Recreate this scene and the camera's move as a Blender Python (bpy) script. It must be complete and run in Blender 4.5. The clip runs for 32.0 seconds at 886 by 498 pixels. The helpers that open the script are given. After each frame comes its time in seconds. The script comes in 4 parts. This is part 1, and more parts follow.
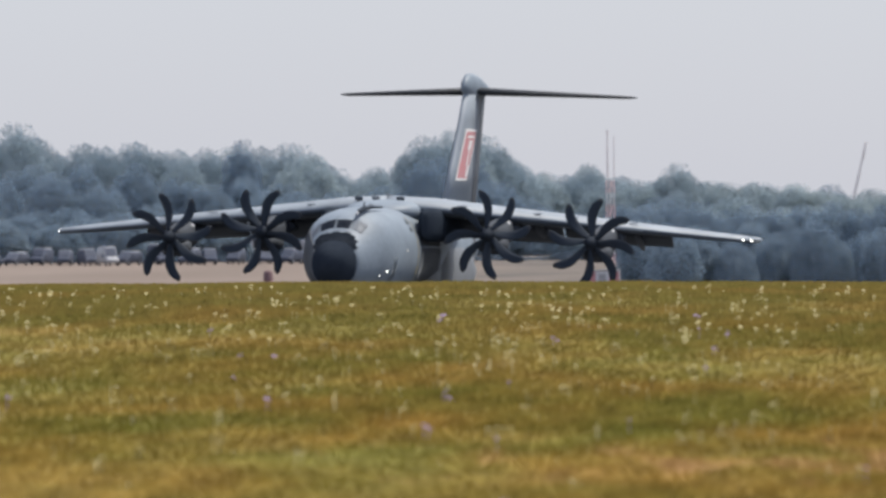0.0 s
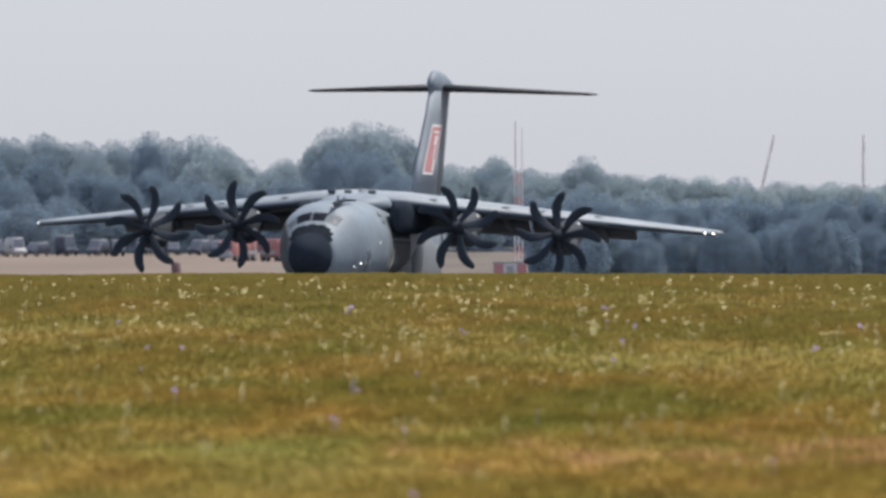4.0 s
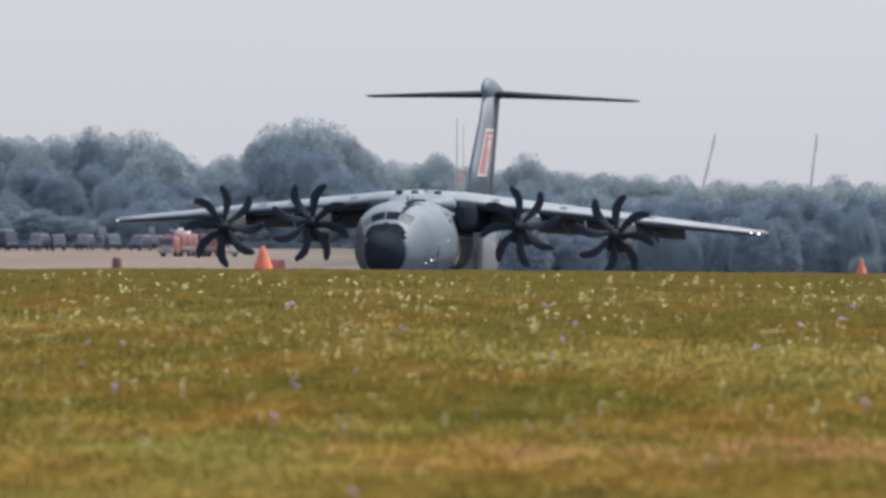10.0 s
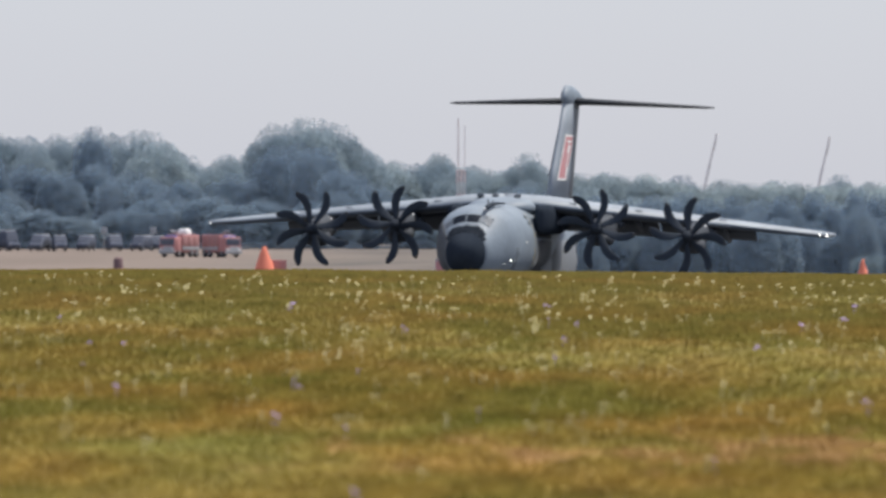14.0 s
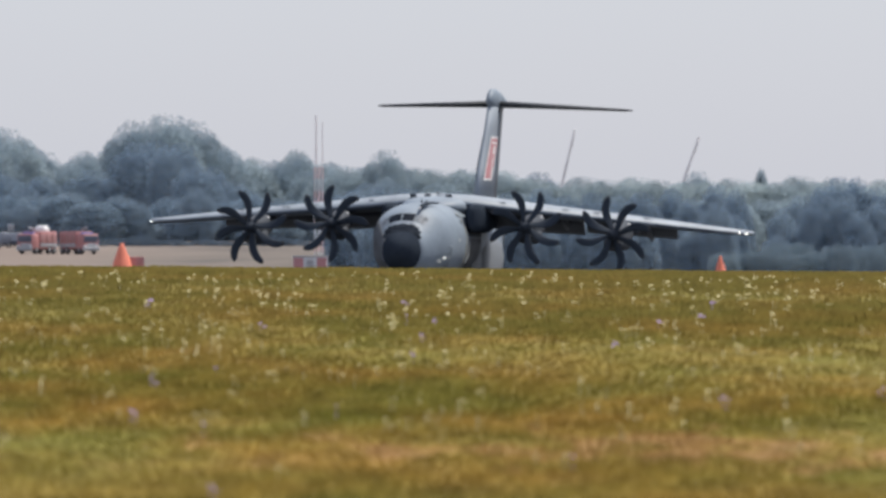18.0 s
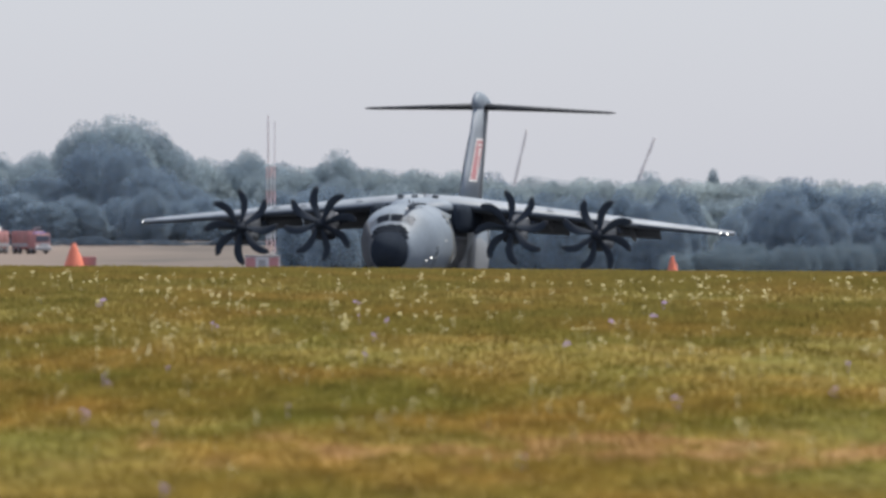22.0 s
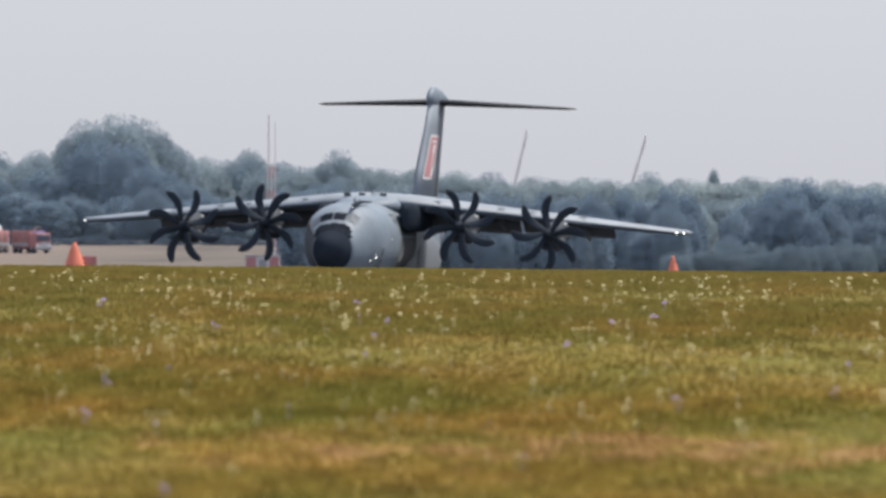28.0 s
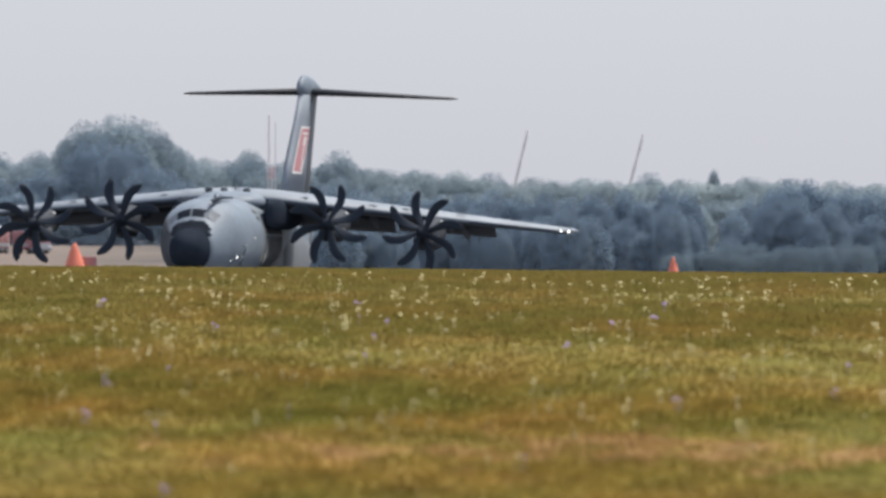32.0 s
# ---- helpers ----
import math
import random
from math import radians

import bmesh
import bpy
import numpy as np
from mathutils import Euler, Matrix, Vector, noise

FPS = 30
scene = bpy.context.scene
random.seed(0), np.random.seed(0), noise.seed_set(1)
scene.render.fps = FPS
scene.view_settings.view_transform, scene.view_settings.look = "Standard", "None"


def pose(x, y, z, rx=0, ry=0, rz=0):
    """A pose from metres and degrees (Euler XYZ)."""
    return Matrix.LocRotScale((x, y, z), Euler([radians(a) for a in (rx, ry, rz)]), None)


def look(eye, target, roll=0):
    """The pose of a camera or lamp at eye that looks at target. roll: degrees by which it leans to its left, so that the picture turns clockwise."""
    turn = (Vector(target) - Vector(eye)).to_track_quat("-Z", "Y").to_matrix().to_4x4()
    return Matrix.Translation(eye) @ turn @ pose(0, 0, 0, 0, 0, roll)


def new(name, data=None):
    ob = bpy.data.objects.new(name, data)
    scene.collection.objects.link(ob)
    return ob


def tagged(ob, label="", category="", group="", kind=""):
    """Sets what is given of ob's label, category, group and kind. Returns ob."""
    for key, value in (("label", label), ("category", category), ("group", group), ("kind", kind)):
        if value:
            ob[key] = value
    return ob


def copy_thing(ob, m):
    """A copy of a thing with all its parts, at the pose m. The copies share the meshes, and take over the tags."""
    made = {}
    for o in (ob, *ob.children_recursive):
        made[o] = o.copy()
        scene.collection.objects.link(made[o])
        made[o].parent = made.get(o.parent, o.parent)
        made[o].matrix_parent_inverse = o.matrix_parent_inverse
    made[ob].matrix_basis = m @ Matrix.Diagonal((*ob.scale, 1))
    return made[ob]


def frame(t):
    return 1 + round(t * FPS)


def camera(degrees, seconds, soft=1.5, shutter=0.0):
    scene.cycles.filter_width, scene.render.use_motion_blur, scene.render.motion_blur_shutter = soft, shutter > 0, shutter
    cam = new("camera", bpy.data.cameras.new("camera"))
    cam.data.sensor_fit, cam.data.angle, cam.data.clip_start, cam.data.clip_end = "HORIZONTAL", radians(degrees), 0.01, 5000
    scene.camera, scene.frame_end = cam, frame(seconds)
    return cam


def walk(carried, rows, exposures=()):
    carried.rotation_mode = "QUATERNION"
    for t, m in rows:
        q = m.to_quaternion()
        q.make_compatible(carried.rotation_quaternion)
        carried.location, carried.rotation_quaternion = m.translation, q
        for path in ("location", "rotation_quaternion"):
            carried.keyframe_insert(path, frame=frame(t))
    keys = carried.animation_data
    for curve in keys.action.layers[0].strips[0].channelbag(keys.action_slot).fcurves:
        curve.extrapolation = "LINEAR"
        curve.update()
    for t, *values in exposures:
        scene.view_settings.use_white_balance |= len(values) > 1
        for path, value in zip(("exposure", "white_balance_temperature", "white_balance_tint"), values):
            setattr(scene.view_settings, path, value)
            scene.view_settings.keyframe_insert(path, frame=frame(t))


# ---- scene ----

# A long lens on a tripod at the edge of an airfield, panning after a taxiing transport aircraft.
EYE_Z = 1.67          # eye above the taxiway
FOCAL = 20666.0       # lens, in units of 1568 across the picture
LEVEL = 474.3         # the horizon's row at the resting pan

cam = camera(math.degrees(2 * math.atan(784 / FOCAL)), 32.0, soft=2.6)
# pan: seconds, offset from the resting view to the side and up, in 1/FOCAL radians
PAN = [ (0, 602.1, 27.4), (0.5, 604.3, 27.1), (1, 587.7, 25.2), (1.5, 557.4, 18.8), (2, 528.5, 17.4), (2.5, 499.6,
         16.6), (3, 456.3, 18.3), (3.5, 446.8, 12.6), (5.5, 413.2, 10.9), (6, 406.4, 15.5), (6.5, 389.6, 13.3), (7,
         369.1, 14.1), (7.5, 329.2, 8.5), (8, 318.0, 8.8), (8.5, 337.5, 4.9), (9, 334.8, 4.3), (9.5, 335.1, 4.0), (10,
         334.6, 5.4), (10.5, 335.1, 5.5), (11, 335.4, 5.5), (11.5, 336.6, 5.0), (12, 335.1, 5.6), (12.5, 336.0, 5.8),
         (13, 335.6, 6.6), (13.5, 337.2, 6.4), (15.5, 320.5, 5.3), (16, 282.1, 3.0), (16.5, 225.8, 4.3), (17, 181.0,
         2.2), (17.5, 136.1, -0.3), (18, 85.1, 0.7), (18.5, 71.8, -0.3), (19, 66.3, 0.1), (19.5, 6.0, 0.1), (20,
         -12.6, 1.9), (20.5, -8.0, 1.4), (21, -0.6, 0.1), (21.5, 0.4, 0.1), (22, 0.4, 0.1), (22.5, -0.1, 1.1), (23,
         -0.1, -0.1), (23.5, -0.4, -0.6), (24, 1.4, -0.1), (24.5, -0.4, -0.7), (25, -0.1, -0.4), (25.5, -0.4, 0.1),
         (27.5, 0.6, -0.1), (28, 1.1, 0.1), (28.5, 0.6, 0.1), (29, 1.7, 0.6), (29.5, -0.6, -0.1), (30, 1.2, -0.6),
         (30.5, 1.7, 0.6), (31, 1.4, 2.4), (31.5, -0.1, 0.5), (32, 1.4, 1.4) ]
ROLL = [(0, -0.4), (3, -0.35), (6, -0.2), (8, 0.0), (25, 0.0), (29, 0.1), (32, 0.1)]
# the aircraft: seconds, place of its main gear, heading in degrees
PLANE = [ (0, -22.98, 698.76, 10.08), (0.5, -22.65, 700.50, 10.05), (1, -22.28, 702.52, 10.04), (1.5, -21.89, 704.77,
         10.03), (2, -21.47, 707.18, 10.04), (2.5, -21.11, 709.74, 9.92), (3, -20.74, 712.53, 9.79), (3.5, -20.27,
         715.46, 9.77), (5.5, -18.09, 727.36, 9.58), (6, -17.53, 730.74, 9.54), (6.5, -16.95, 734.38, 9.47), (7,
         -16.36, 738.11, 9.38), (7.5, -15.83, 741.77, 9.25), (8, -15.29, 745.36, 9.08), (8.5, -14.72, 748.94, 8.93),
         (9, -14.13, 752.58, 8.82), (9.5, -13.49, 756.22, 8.77), (10, -12.92, 759.75, 8.79), (10.5, -12.42, 763.26,
         8.87), (11, -11.82, 766.96, 8.98), (11.5, -11.19, 770.81, 9.10), (12, -10.57, 774.60, 9.24), (12.5, -9.97,
         778.23, 9.37), (13, -9.36, 781.82, 9.46), (13.5, -8.73, 785.62, 9.49), (15.5, -6.16, 802.14, 9.28), (16,
         -5.54, 806.01, 9.19), (16.5, -4.92, 809.73, 9.08), (17, -4.33, 813.19, 9.00), (17.5, -3.78, 816.48, 9.00),
         (18, -3.28, 819.67, 9.05), (18.5, -2.81, 822.67, 9.15), (19, -2.36, 825.35, 9.24), (19.5, -1.96, 827.69,
         9.28), (20, -1.64, 829.75, 9.25), (20.5, -1.36, 831.51, 9.17), (21, -1.14, 832.95, 9.12), (21.5, -1.00,
         834.08, 9.11), (22, -0.87, 834.96, 9.13), (22.5, -0.76, 835.58, 9.13), (23, -0.73, 835.78, 9.13), (23.5,
         -0.85, 835.45, 9.13), (24, -0.96, 834.64, 9.17), (24.5, -1.11, 833.35, 9.26), (25, -1.30, 831.32, 9.35),
         (25.5, -1.64, 828.78, 9.44), (27.5, -3.71, 816.97, 9.76), (28, -4.44, 812.75, 9.89), (28.5, -5.24, 808.11,
         10.04), (29, -6.12, 803.08, 10.20), (29.5, -7.08, 797.54, 10.32), (30, -8.15, 791.56, 10.38), (30.5, -9.30,
         785.20, 10.36), (31, -10.46, 778.28, 10.26), (31.5, -11.68, 770.20, 10.09), (32, -13.01, 759.99, 9.84) ]


def blend(table, t):
    """Linear value of a table of (t, value) at t."""
    for (t0, a), (t1, b) in zip(table, table[1:]):
        if t <= t1:
            return a + (b - a) * (t - t0) / (t1 - t0)
    return table[-1][1]


def bearing(px, py, d):
    """Place at the distance d, seen at (px, py) of the resting view."""
    return ((px - 784) / FOCAL * d, d, EYE_Z + (LEVEL - py) / FOCAL * d)


walk(cam, [(t, look((0, 0, EYE_Z), (-px / FOCAL * 1000, 1000, EYE_Z + (LEVEL - 441 + py) / FOCAL * 1000), blend(ROLL, t)))
           for t, px, py in PAN], exposures=((0, 0.1), (32, 0.1)))
cam.data.dof.use_dof = True
cam.data.dof.focus_distance = 320
cam.data.dof.aperture_fstop = 5

# ---- light: a high hazy summer sun and a milky sky ----
SUN_EL, SUN_AZ = 63.0, 60.0      # degrees; azimuth from the view's forward direction to the right
world = bpy.data.worlds.new("hazy_sky")
scene.world = world
world.use_nodes = True
wn = world.node_tree
sky = wn.nodes.new("ShaderNodeTexSky")
sky.sky_type = "NISHITA"
sky.sun_disc = False
sky.sun_elevation, sky.sun_rotation = radians(SUN_EL), radians(SUN_AZ)
sky.altitude, sky.air_density, sky.dust_density, sky.ozone_density = 0, 1.0, 1.0, 2.0
wn.links.new(sky.outputs[0], wn.nodes["Background"].inputs[0])
wn.nodes["Background"].inputs[1].default_value = 0.05
# even summer haze over the whole sky
haze, both = wn.nodes.new("ShaderNodeBackground"), wn.nodes.new("ShaderNodeAddShader")
haze.inputs[0].default_value, haze.inputs[1].default_value = (0.790, 0.830, 1.022, 1), 0.47
wn.links.new(wn.nodes["Background"].outputs[0], both.inputs[0])
wn.links.new(haze.outputs[0], both.inputs[1])
wn.links.new(both.outputs[0], wn.nodes["World Output"].inputs[0])
sun = new("sun", bpy.data.lights.new("sun", "SUN"))
sun.data.energy, sun.data.angle, sun.data.color = 4.6, radians(2.5), (1.0, 0.94, 0.85)
_a, _e = radians(SUN_AZ), radians(SUN_EL)
sun.matrix_world = look((300 * math.sin(_a) * math.cos(_e), 300 * math.cos(_a) * math.cos(_e), 300 * math.sin(_e)), (0, 0, 0))


# ---- materials ----
def material(name, colour, rough=0.6, metal=0.0, other=None, scale=2.0, amount=0.5, bump=0.0, fine=0.0, spread=0.0,
             emit=0.0, stretch=(1, 1, 1), coord="Object", gloss=0.5):
    """Base colour mixed with another by noise at two scales, a random shift per piece, and fine relief."""
    m = bpy.data.materials.new(name)
    m.use_nodes = True
    nt = m.node_tree
    bs = nt.nodes["Principled BSDF"]
    bs.inputs["Roughness"].default_value, bs.inputs["Metallic"].default_value = rough, metal
    bs.inputs["Specular IOR Level"].default_value = gloss
    other = other or tuple(c * 0.75 for c in colour)
    tc, mp = nt.nodes.new("ShaderNodeTexCoord"), nt.nodes.new("ShaderNodeMapping")
    mp.inputs["Scale"].default_value = stretch
    nt.links.new(tc.outputs[coord], mp.inputs[0])
    big, small = nt.nodes.new("ShaderNodeTexNoise"), nt.nodes.new("ShaderNodeTexNoise")
    big.inputs["Scale"].default_value, small.inputs["Scale"].default_value = scale, scale * 9
    big.inputs["Detail"].default_value, small.inputs["Detail"].default_value = 3, 2
    for n in (big, small):
        nt.links.new(mp.outputs[0], n.inputs["Vector"])
    add = nt.nodes.new("ShaderNodeMath")
    add.operation = "MULTIPLY_ADD"
    nt.links.new(small.outputs[0], add.inputs[0])
    add.inputs[1].default_value = fine
    nt.links.new(big.outputs[0], add.inputs[2])
    ramp = nt.nodes.new("ShaderNodeValToRGB")
    mid = 0.5 + fine * 0.5
    ramp.color_ramp.elements[0].position, ramp.color_ramp.elements[1].position = max(0, mid - 0.3 + 0.2 * amount), mid + 0.3 - 0.2 * amount
    ramp.color_ramp.elements[0].color, ramp.color_ramp.elements[1].color = (*colour, 1), (*other, 1)
    nt.links.new(add.outputs[0], ramp.inputs[0])
    out = ramp.outputs[0]
    if spread:
        geo, hsv = nt.nodes.new("ShaderNodeNewGeometry"), nt.nodes.new("ShaderNodeHueSaturation")
        mr = nt.nodes.new("ShaderNodeMapRange")
        mr.inputs[3].default_value, mr.inputs[4].default_value = 1 - spread, 1 + spread
        nt.links.new(geo.outputs["Random Per Island"], mr.inputs[0])
        nt.links.new(mr.outputs[0], hsv.inputs["Value"])
        nt.links.new(out, hsv.inputs["Color"])
        out = hsv.outputs[0]
    nt.links.new(out, bs.inputs["Base Color"])
    if bump:
        bp = nt.nodes.new("ShaderNodeBump")
        bp.inputs["Strength"].default_value, bp.inputs["Distance"].default_value = bump, 0.05
        nt.links.new(small.outputs[0], bp.inputs["Height"])
        nt.links.new(bp.outputs[0], bs.inputs["Normal"])
    if emit:
        bs.inputs["Emission Color"].default_value = (*colour, 1)
        bs.inputs["Emission Strength"].default_value = emit
    return m


PAINT = material("grey_military_paint", (0.212, 0.256, 0.300), 0.6, other=(0.150, 0.183, 0.218), scale=0.35, amount=0.5, fine=0.35, bump=0.05)
PAINT_LOW = material("grey_paint_weathered", (0.18, 0.193, 0.207), 0.5, other=(0.14, 0.15, 0.162), scale=0.5, amount=0.3, fine=0.3)
FIN_GREY = material("fin_grey_paint", (0.245, 0.280, 0.318), 0.65, other=(0.205, 0.236, 0.270), scale=0.4, fine=0.3)
# Tailplane grey set dark to paint in its shaded underside.
TAIL_SHADE = material("tailplane_shade_grey", (0.042, 0.047, 0.054), 0.7, other=(0.034, 0.038, 0.044), scale=0.5, fine=0.3, gloss=0.3)
# Radome dark lifted and blued; some haze is in the colour.
RADOME = material("hazed_dark_radome", (0.026, 0.033, 0.045), 0.95, other=(0.034, 0.042, 0.054), scale=0.8, fine=0.3, gloss=0.0)
ANTI_GLARE = material("anti_glare_black", (0.029, 0.037, 0.050), 0.95, other=(0.040, 0.048, 0.062), scale=1.6, fine=0.5, gloss=0.0)
# Hull grey darkened to paint in shade on nose and lower hull.
HULL_SHADE = material("hull_shade_paint", (0.125, 0.137, 0.152), 0.65, other=(0.155, 0.168, 0.184), scale=0.7, amount=0.6, fine=0.4)
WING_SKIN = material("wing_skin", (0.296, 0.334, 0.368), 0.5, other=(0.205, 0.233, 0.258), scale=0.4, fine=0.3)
# Underside and flap greys are darkened to paint in the wing's shade.
WING_UNDER_SHADE = material("wing_underside_shade", (0.090, 0.110, 0.138), 0.7, other=(0.075, 0.093, 0.117), scale=0.5, fine=0.3, gloss=0.2)
FLAP = material("flap_shade_grey", (0.062, 0.074, 0.092), 0.7, other=(0.052, 0.062, 0.078), scale=0.6, fine=0.3)
NACELLE = material("nacelle_grey", (0.038, 0.046, 0.058), 0.8, other=(0.030, 0.037, 0.048), scale=0.9, fine=0.3)
SUNLIT_PATCH = material("painted_sunlit_patch", (0.46, 0.47, 0.48), 0.45, other=(0.36, 0.37, 0.38), scale=1.0, fine=0.3)
# Blade and spinner blacks lifted and blued to paint in airlight.
BLADE = material("hazed_black_blade", (0.032, 0.041, 0.055), 0.85, other=(0.038, 0.047, 0.061), scale=2.0, fine=0.3, gloss=0.12)
SPINNER = material("hazed_black_spinner", (0.024, 0.030, 0.040), 0.9, other=(0.030, 0.036, 0.046), scale=2.0, gloss=0.1)
TIP = material("dark_blade_tip", (0.036, 0.040, 0.048), 0.85)
BLACK = material("black_rubber", (0.02, 0.02, 0.022), 0.8)
# Flat near-black painted for the shade inside vents and intakes.
DARK = material("opening_shade", (0.025, 0.027, 0.03), 0.8)
METAL = material("worn_bare_metal", (0.45, 0.45, 0.45), 0.35, 0.9, scale=3.0, fine=0.3)
GLASS = material("cockpit_glass", (0.020, 0.028, 0.045), 0.5, gloss=0.12)
# Mottled dark tone for the wing's shade painted on the hull.
WING_SHADE = material("wing_shade_on_hull", (0.075, 0.083, 0.095), 0.8, other=(0.125, 0.135, 0.148), scale=0.5, amount=0.2, fine=0.5, gloss=0.2)
# Vehicle glass and tyres greyed and blued to paint in distance haze.
FAR_GLASS = material("hazed_vehicle_glass", (0.125, 0.140, 0.180), 0.6, gloss=0.15)
FAR_TYRE = material("hazed_tyre", (0.06, 0.066, 0.076), 0.9)
# Pale blue base colour paints a sky reflection on the side panes.
SIDE_GLASS = material("painted_sky_reflection", (0.25, 0.285, 0.33), 0.5, gloss=0.3)
STRIPE = material("warning_stripe_ochre", (0.36, 0.30, 0.14), 0.5)
# Artwork red washed towards pink to paint in haze.
RED_ART = material("hazed_tail_art_red", (0.52, 0.215, 0.225), 0.6, other=(0.47, 0.23, 0.24), scale=1.5)
WHITE_ART = material("white_paint", (0.75, 0.75, 0.74), 0.5, other=(0.66, 0.66, 0.65), scale=2.0)
LAMP = material("lit_lamp", (1.0, 0.97, 0.90), 0.3, emit=6.0)
# Unseen taxiway; its grey is chosen for the light bounced under the wings.
TARMAC = material("asphalt_taxiway", (0.105, 0.105, 0.105), 0.9, other=(0.085, 0.085, 0.086), scale=0.15, fine=0.4, bump=0.2)
# Marker, red panel and vehicle colours are paled to paint in haze.
ORANGE = material("orange_marker_fabric", (0.80, 0.23, 0.14), 0.7, other=(0.72, 0.20, 0.12), scale=1.2, fine=0.3)
RED_LOW = material("hazed_red_panel", (0.42, 0.22, 0.21), 0.6, scale=1.2)
FIRE_RED = material("hazed_engine_red", (0.46, 0.215, 0.205), 0.7, other=(0.42, 0.20, 0.195), scale=0.7)
CAR_DARK = material("hazed_dark_paint", (0.105, 0.120, 0.160), 0.8, scale=0.8, gloss=0.1)
CAR_GREY = material("hazed_grey_paint", (0.125, 0.140, 0.180), 0.8, scale=0.8, gloss=0.1)
CAR_PALE = material("pale_vehicle_paint", (0.42, 0.43, 0.45), 0.35, scale=0.8)
# Mast and boom colours lightened towards the sky, haze put into the paint.
MAST_RED = material("hazed_mast_red", (0.72, 0.50, 0.48), 0.7, other=(0.66, 0.46, 0.45), scale=2.0)
HUT_RED = material("hut_red", (0.46, 0.22, 0.23), 0.7, other=(0.42, 0.20, 0.21), scale=1.0)
MAST_WHITE = material("mast_white", (0.62, 0.63, 0.65), 0.7, other=(0.54, 0.55, 0.57), scale=2.0)
MAST_GREY = material("galvanised_steel", (0.36, 0.36, 0.37), 0.6, 0.2, scale=2.0)
MAST_POLE = material("hazed_pole", (0.80, 0.74, 0.74), 0.9, other=(0.72, 0.66, 0.66), scale=2.0, gloss=0.1)
BOOM = material("hazed_boom_grey", (0.78, 0.75, 0.74), 0.95, other=(0.70, 0.67, 0.66), scale=0.5, gloss=0.1)
BARK = material("bark", (0.09, 0.075, 0.06), 0.9, scale=2.0, bump=0.5)


def leaf_material(name, colour, other, spread):
    """Matt leaves that let some light through; each tree a little lighter or darker than the next."""
    m = material(name, colour, 0.9, other=other, scale=0.16, fine=0.7, spread=spread, gloss=0.0)
    nt = m.node_tree
    bs, out = nt.nodes["Principled BSDF"], nt.nodes["Material Output"]
    thin, mix = nt.nodes.new("ShaderNodeBsdfTranslucent"), nt.nodes.new("ShaderNodeMixShader")
    info, tone, shade = nt.nodes.new("ShaderNodeObjectInfo"), nt.nodes.new("ShaderNodeMapRange"), nt.nodes.new("ShaderNodeHueSaturation")
    tone.inputs[3].default_value, tone.inputs[4].default_value = 0.96, 1.04
    nt.links.new(info.outputs["Random"], tone.inputs[0])
    nt.links.new(tone.outputs[0], shade.inputs["Value"])
    nt.links.new(bs.inputs["Base Color"].links[0].from_socket, shade.inputs["Color"])
    nt.links.new(shade.outputs[0], bs.inputs["Base Color"])
    nt.links.new(shade.outputs[0], thin.inputs[0])
    mix.inputs[0].default_value = 0.35
    nt.links.new(bs.outputs[0], mix.inputs[1])
    nt.links.new(thin.outputs[0], mix.inputs[2])
    gaps, open_mix = nt.nodes.new("ShaderNodeBsdfTransparent"), nt.nodes.new("ShaderNodeMixShader")      # even see-through: gaps between leaves, and shade softened like haze
    open_mix.inputs[0].default_value = 0.6
    nt.links.new(mix.outputs[0], open_mix.inputs[1])
    nt.links.new(gaps.outputs[0], open_mix.inputs[2])
    nt.links.new(open_mix.outputs[0], out.inputs[0])
    return m


# Pale blue-grey leaf colours paint in distance haze; nearer rows are darker.
LEAF_A = leaf_material("haze_tinted_broadleaf", (0.445, 0.546, 0.590), (0.468, 0.566, 0.600), 0.02)
LEAF_B = leaf_material("haze_tinted_dark_leaf", (0.372, 0.476, 0.558), (0.398, 0.500, 0.576), 0.02)
LEAF_E = leaf_material("haze_tinted_hedge_leaf", (0.195, 0.255, 0.320), (0.210, 0.270, 0.330), 0.02)
LEAF_D = leaf_material("haze_tinted_scrub_leaf", (0.330, 0.418, 0.460), (0.355, 0.440, 0.470), 0.02)
LEAF_C = leaf_material("haze_paled_leaf", (0.480, 0.570, 0.585), (0.450, 0.545, 0.570), 0.02)


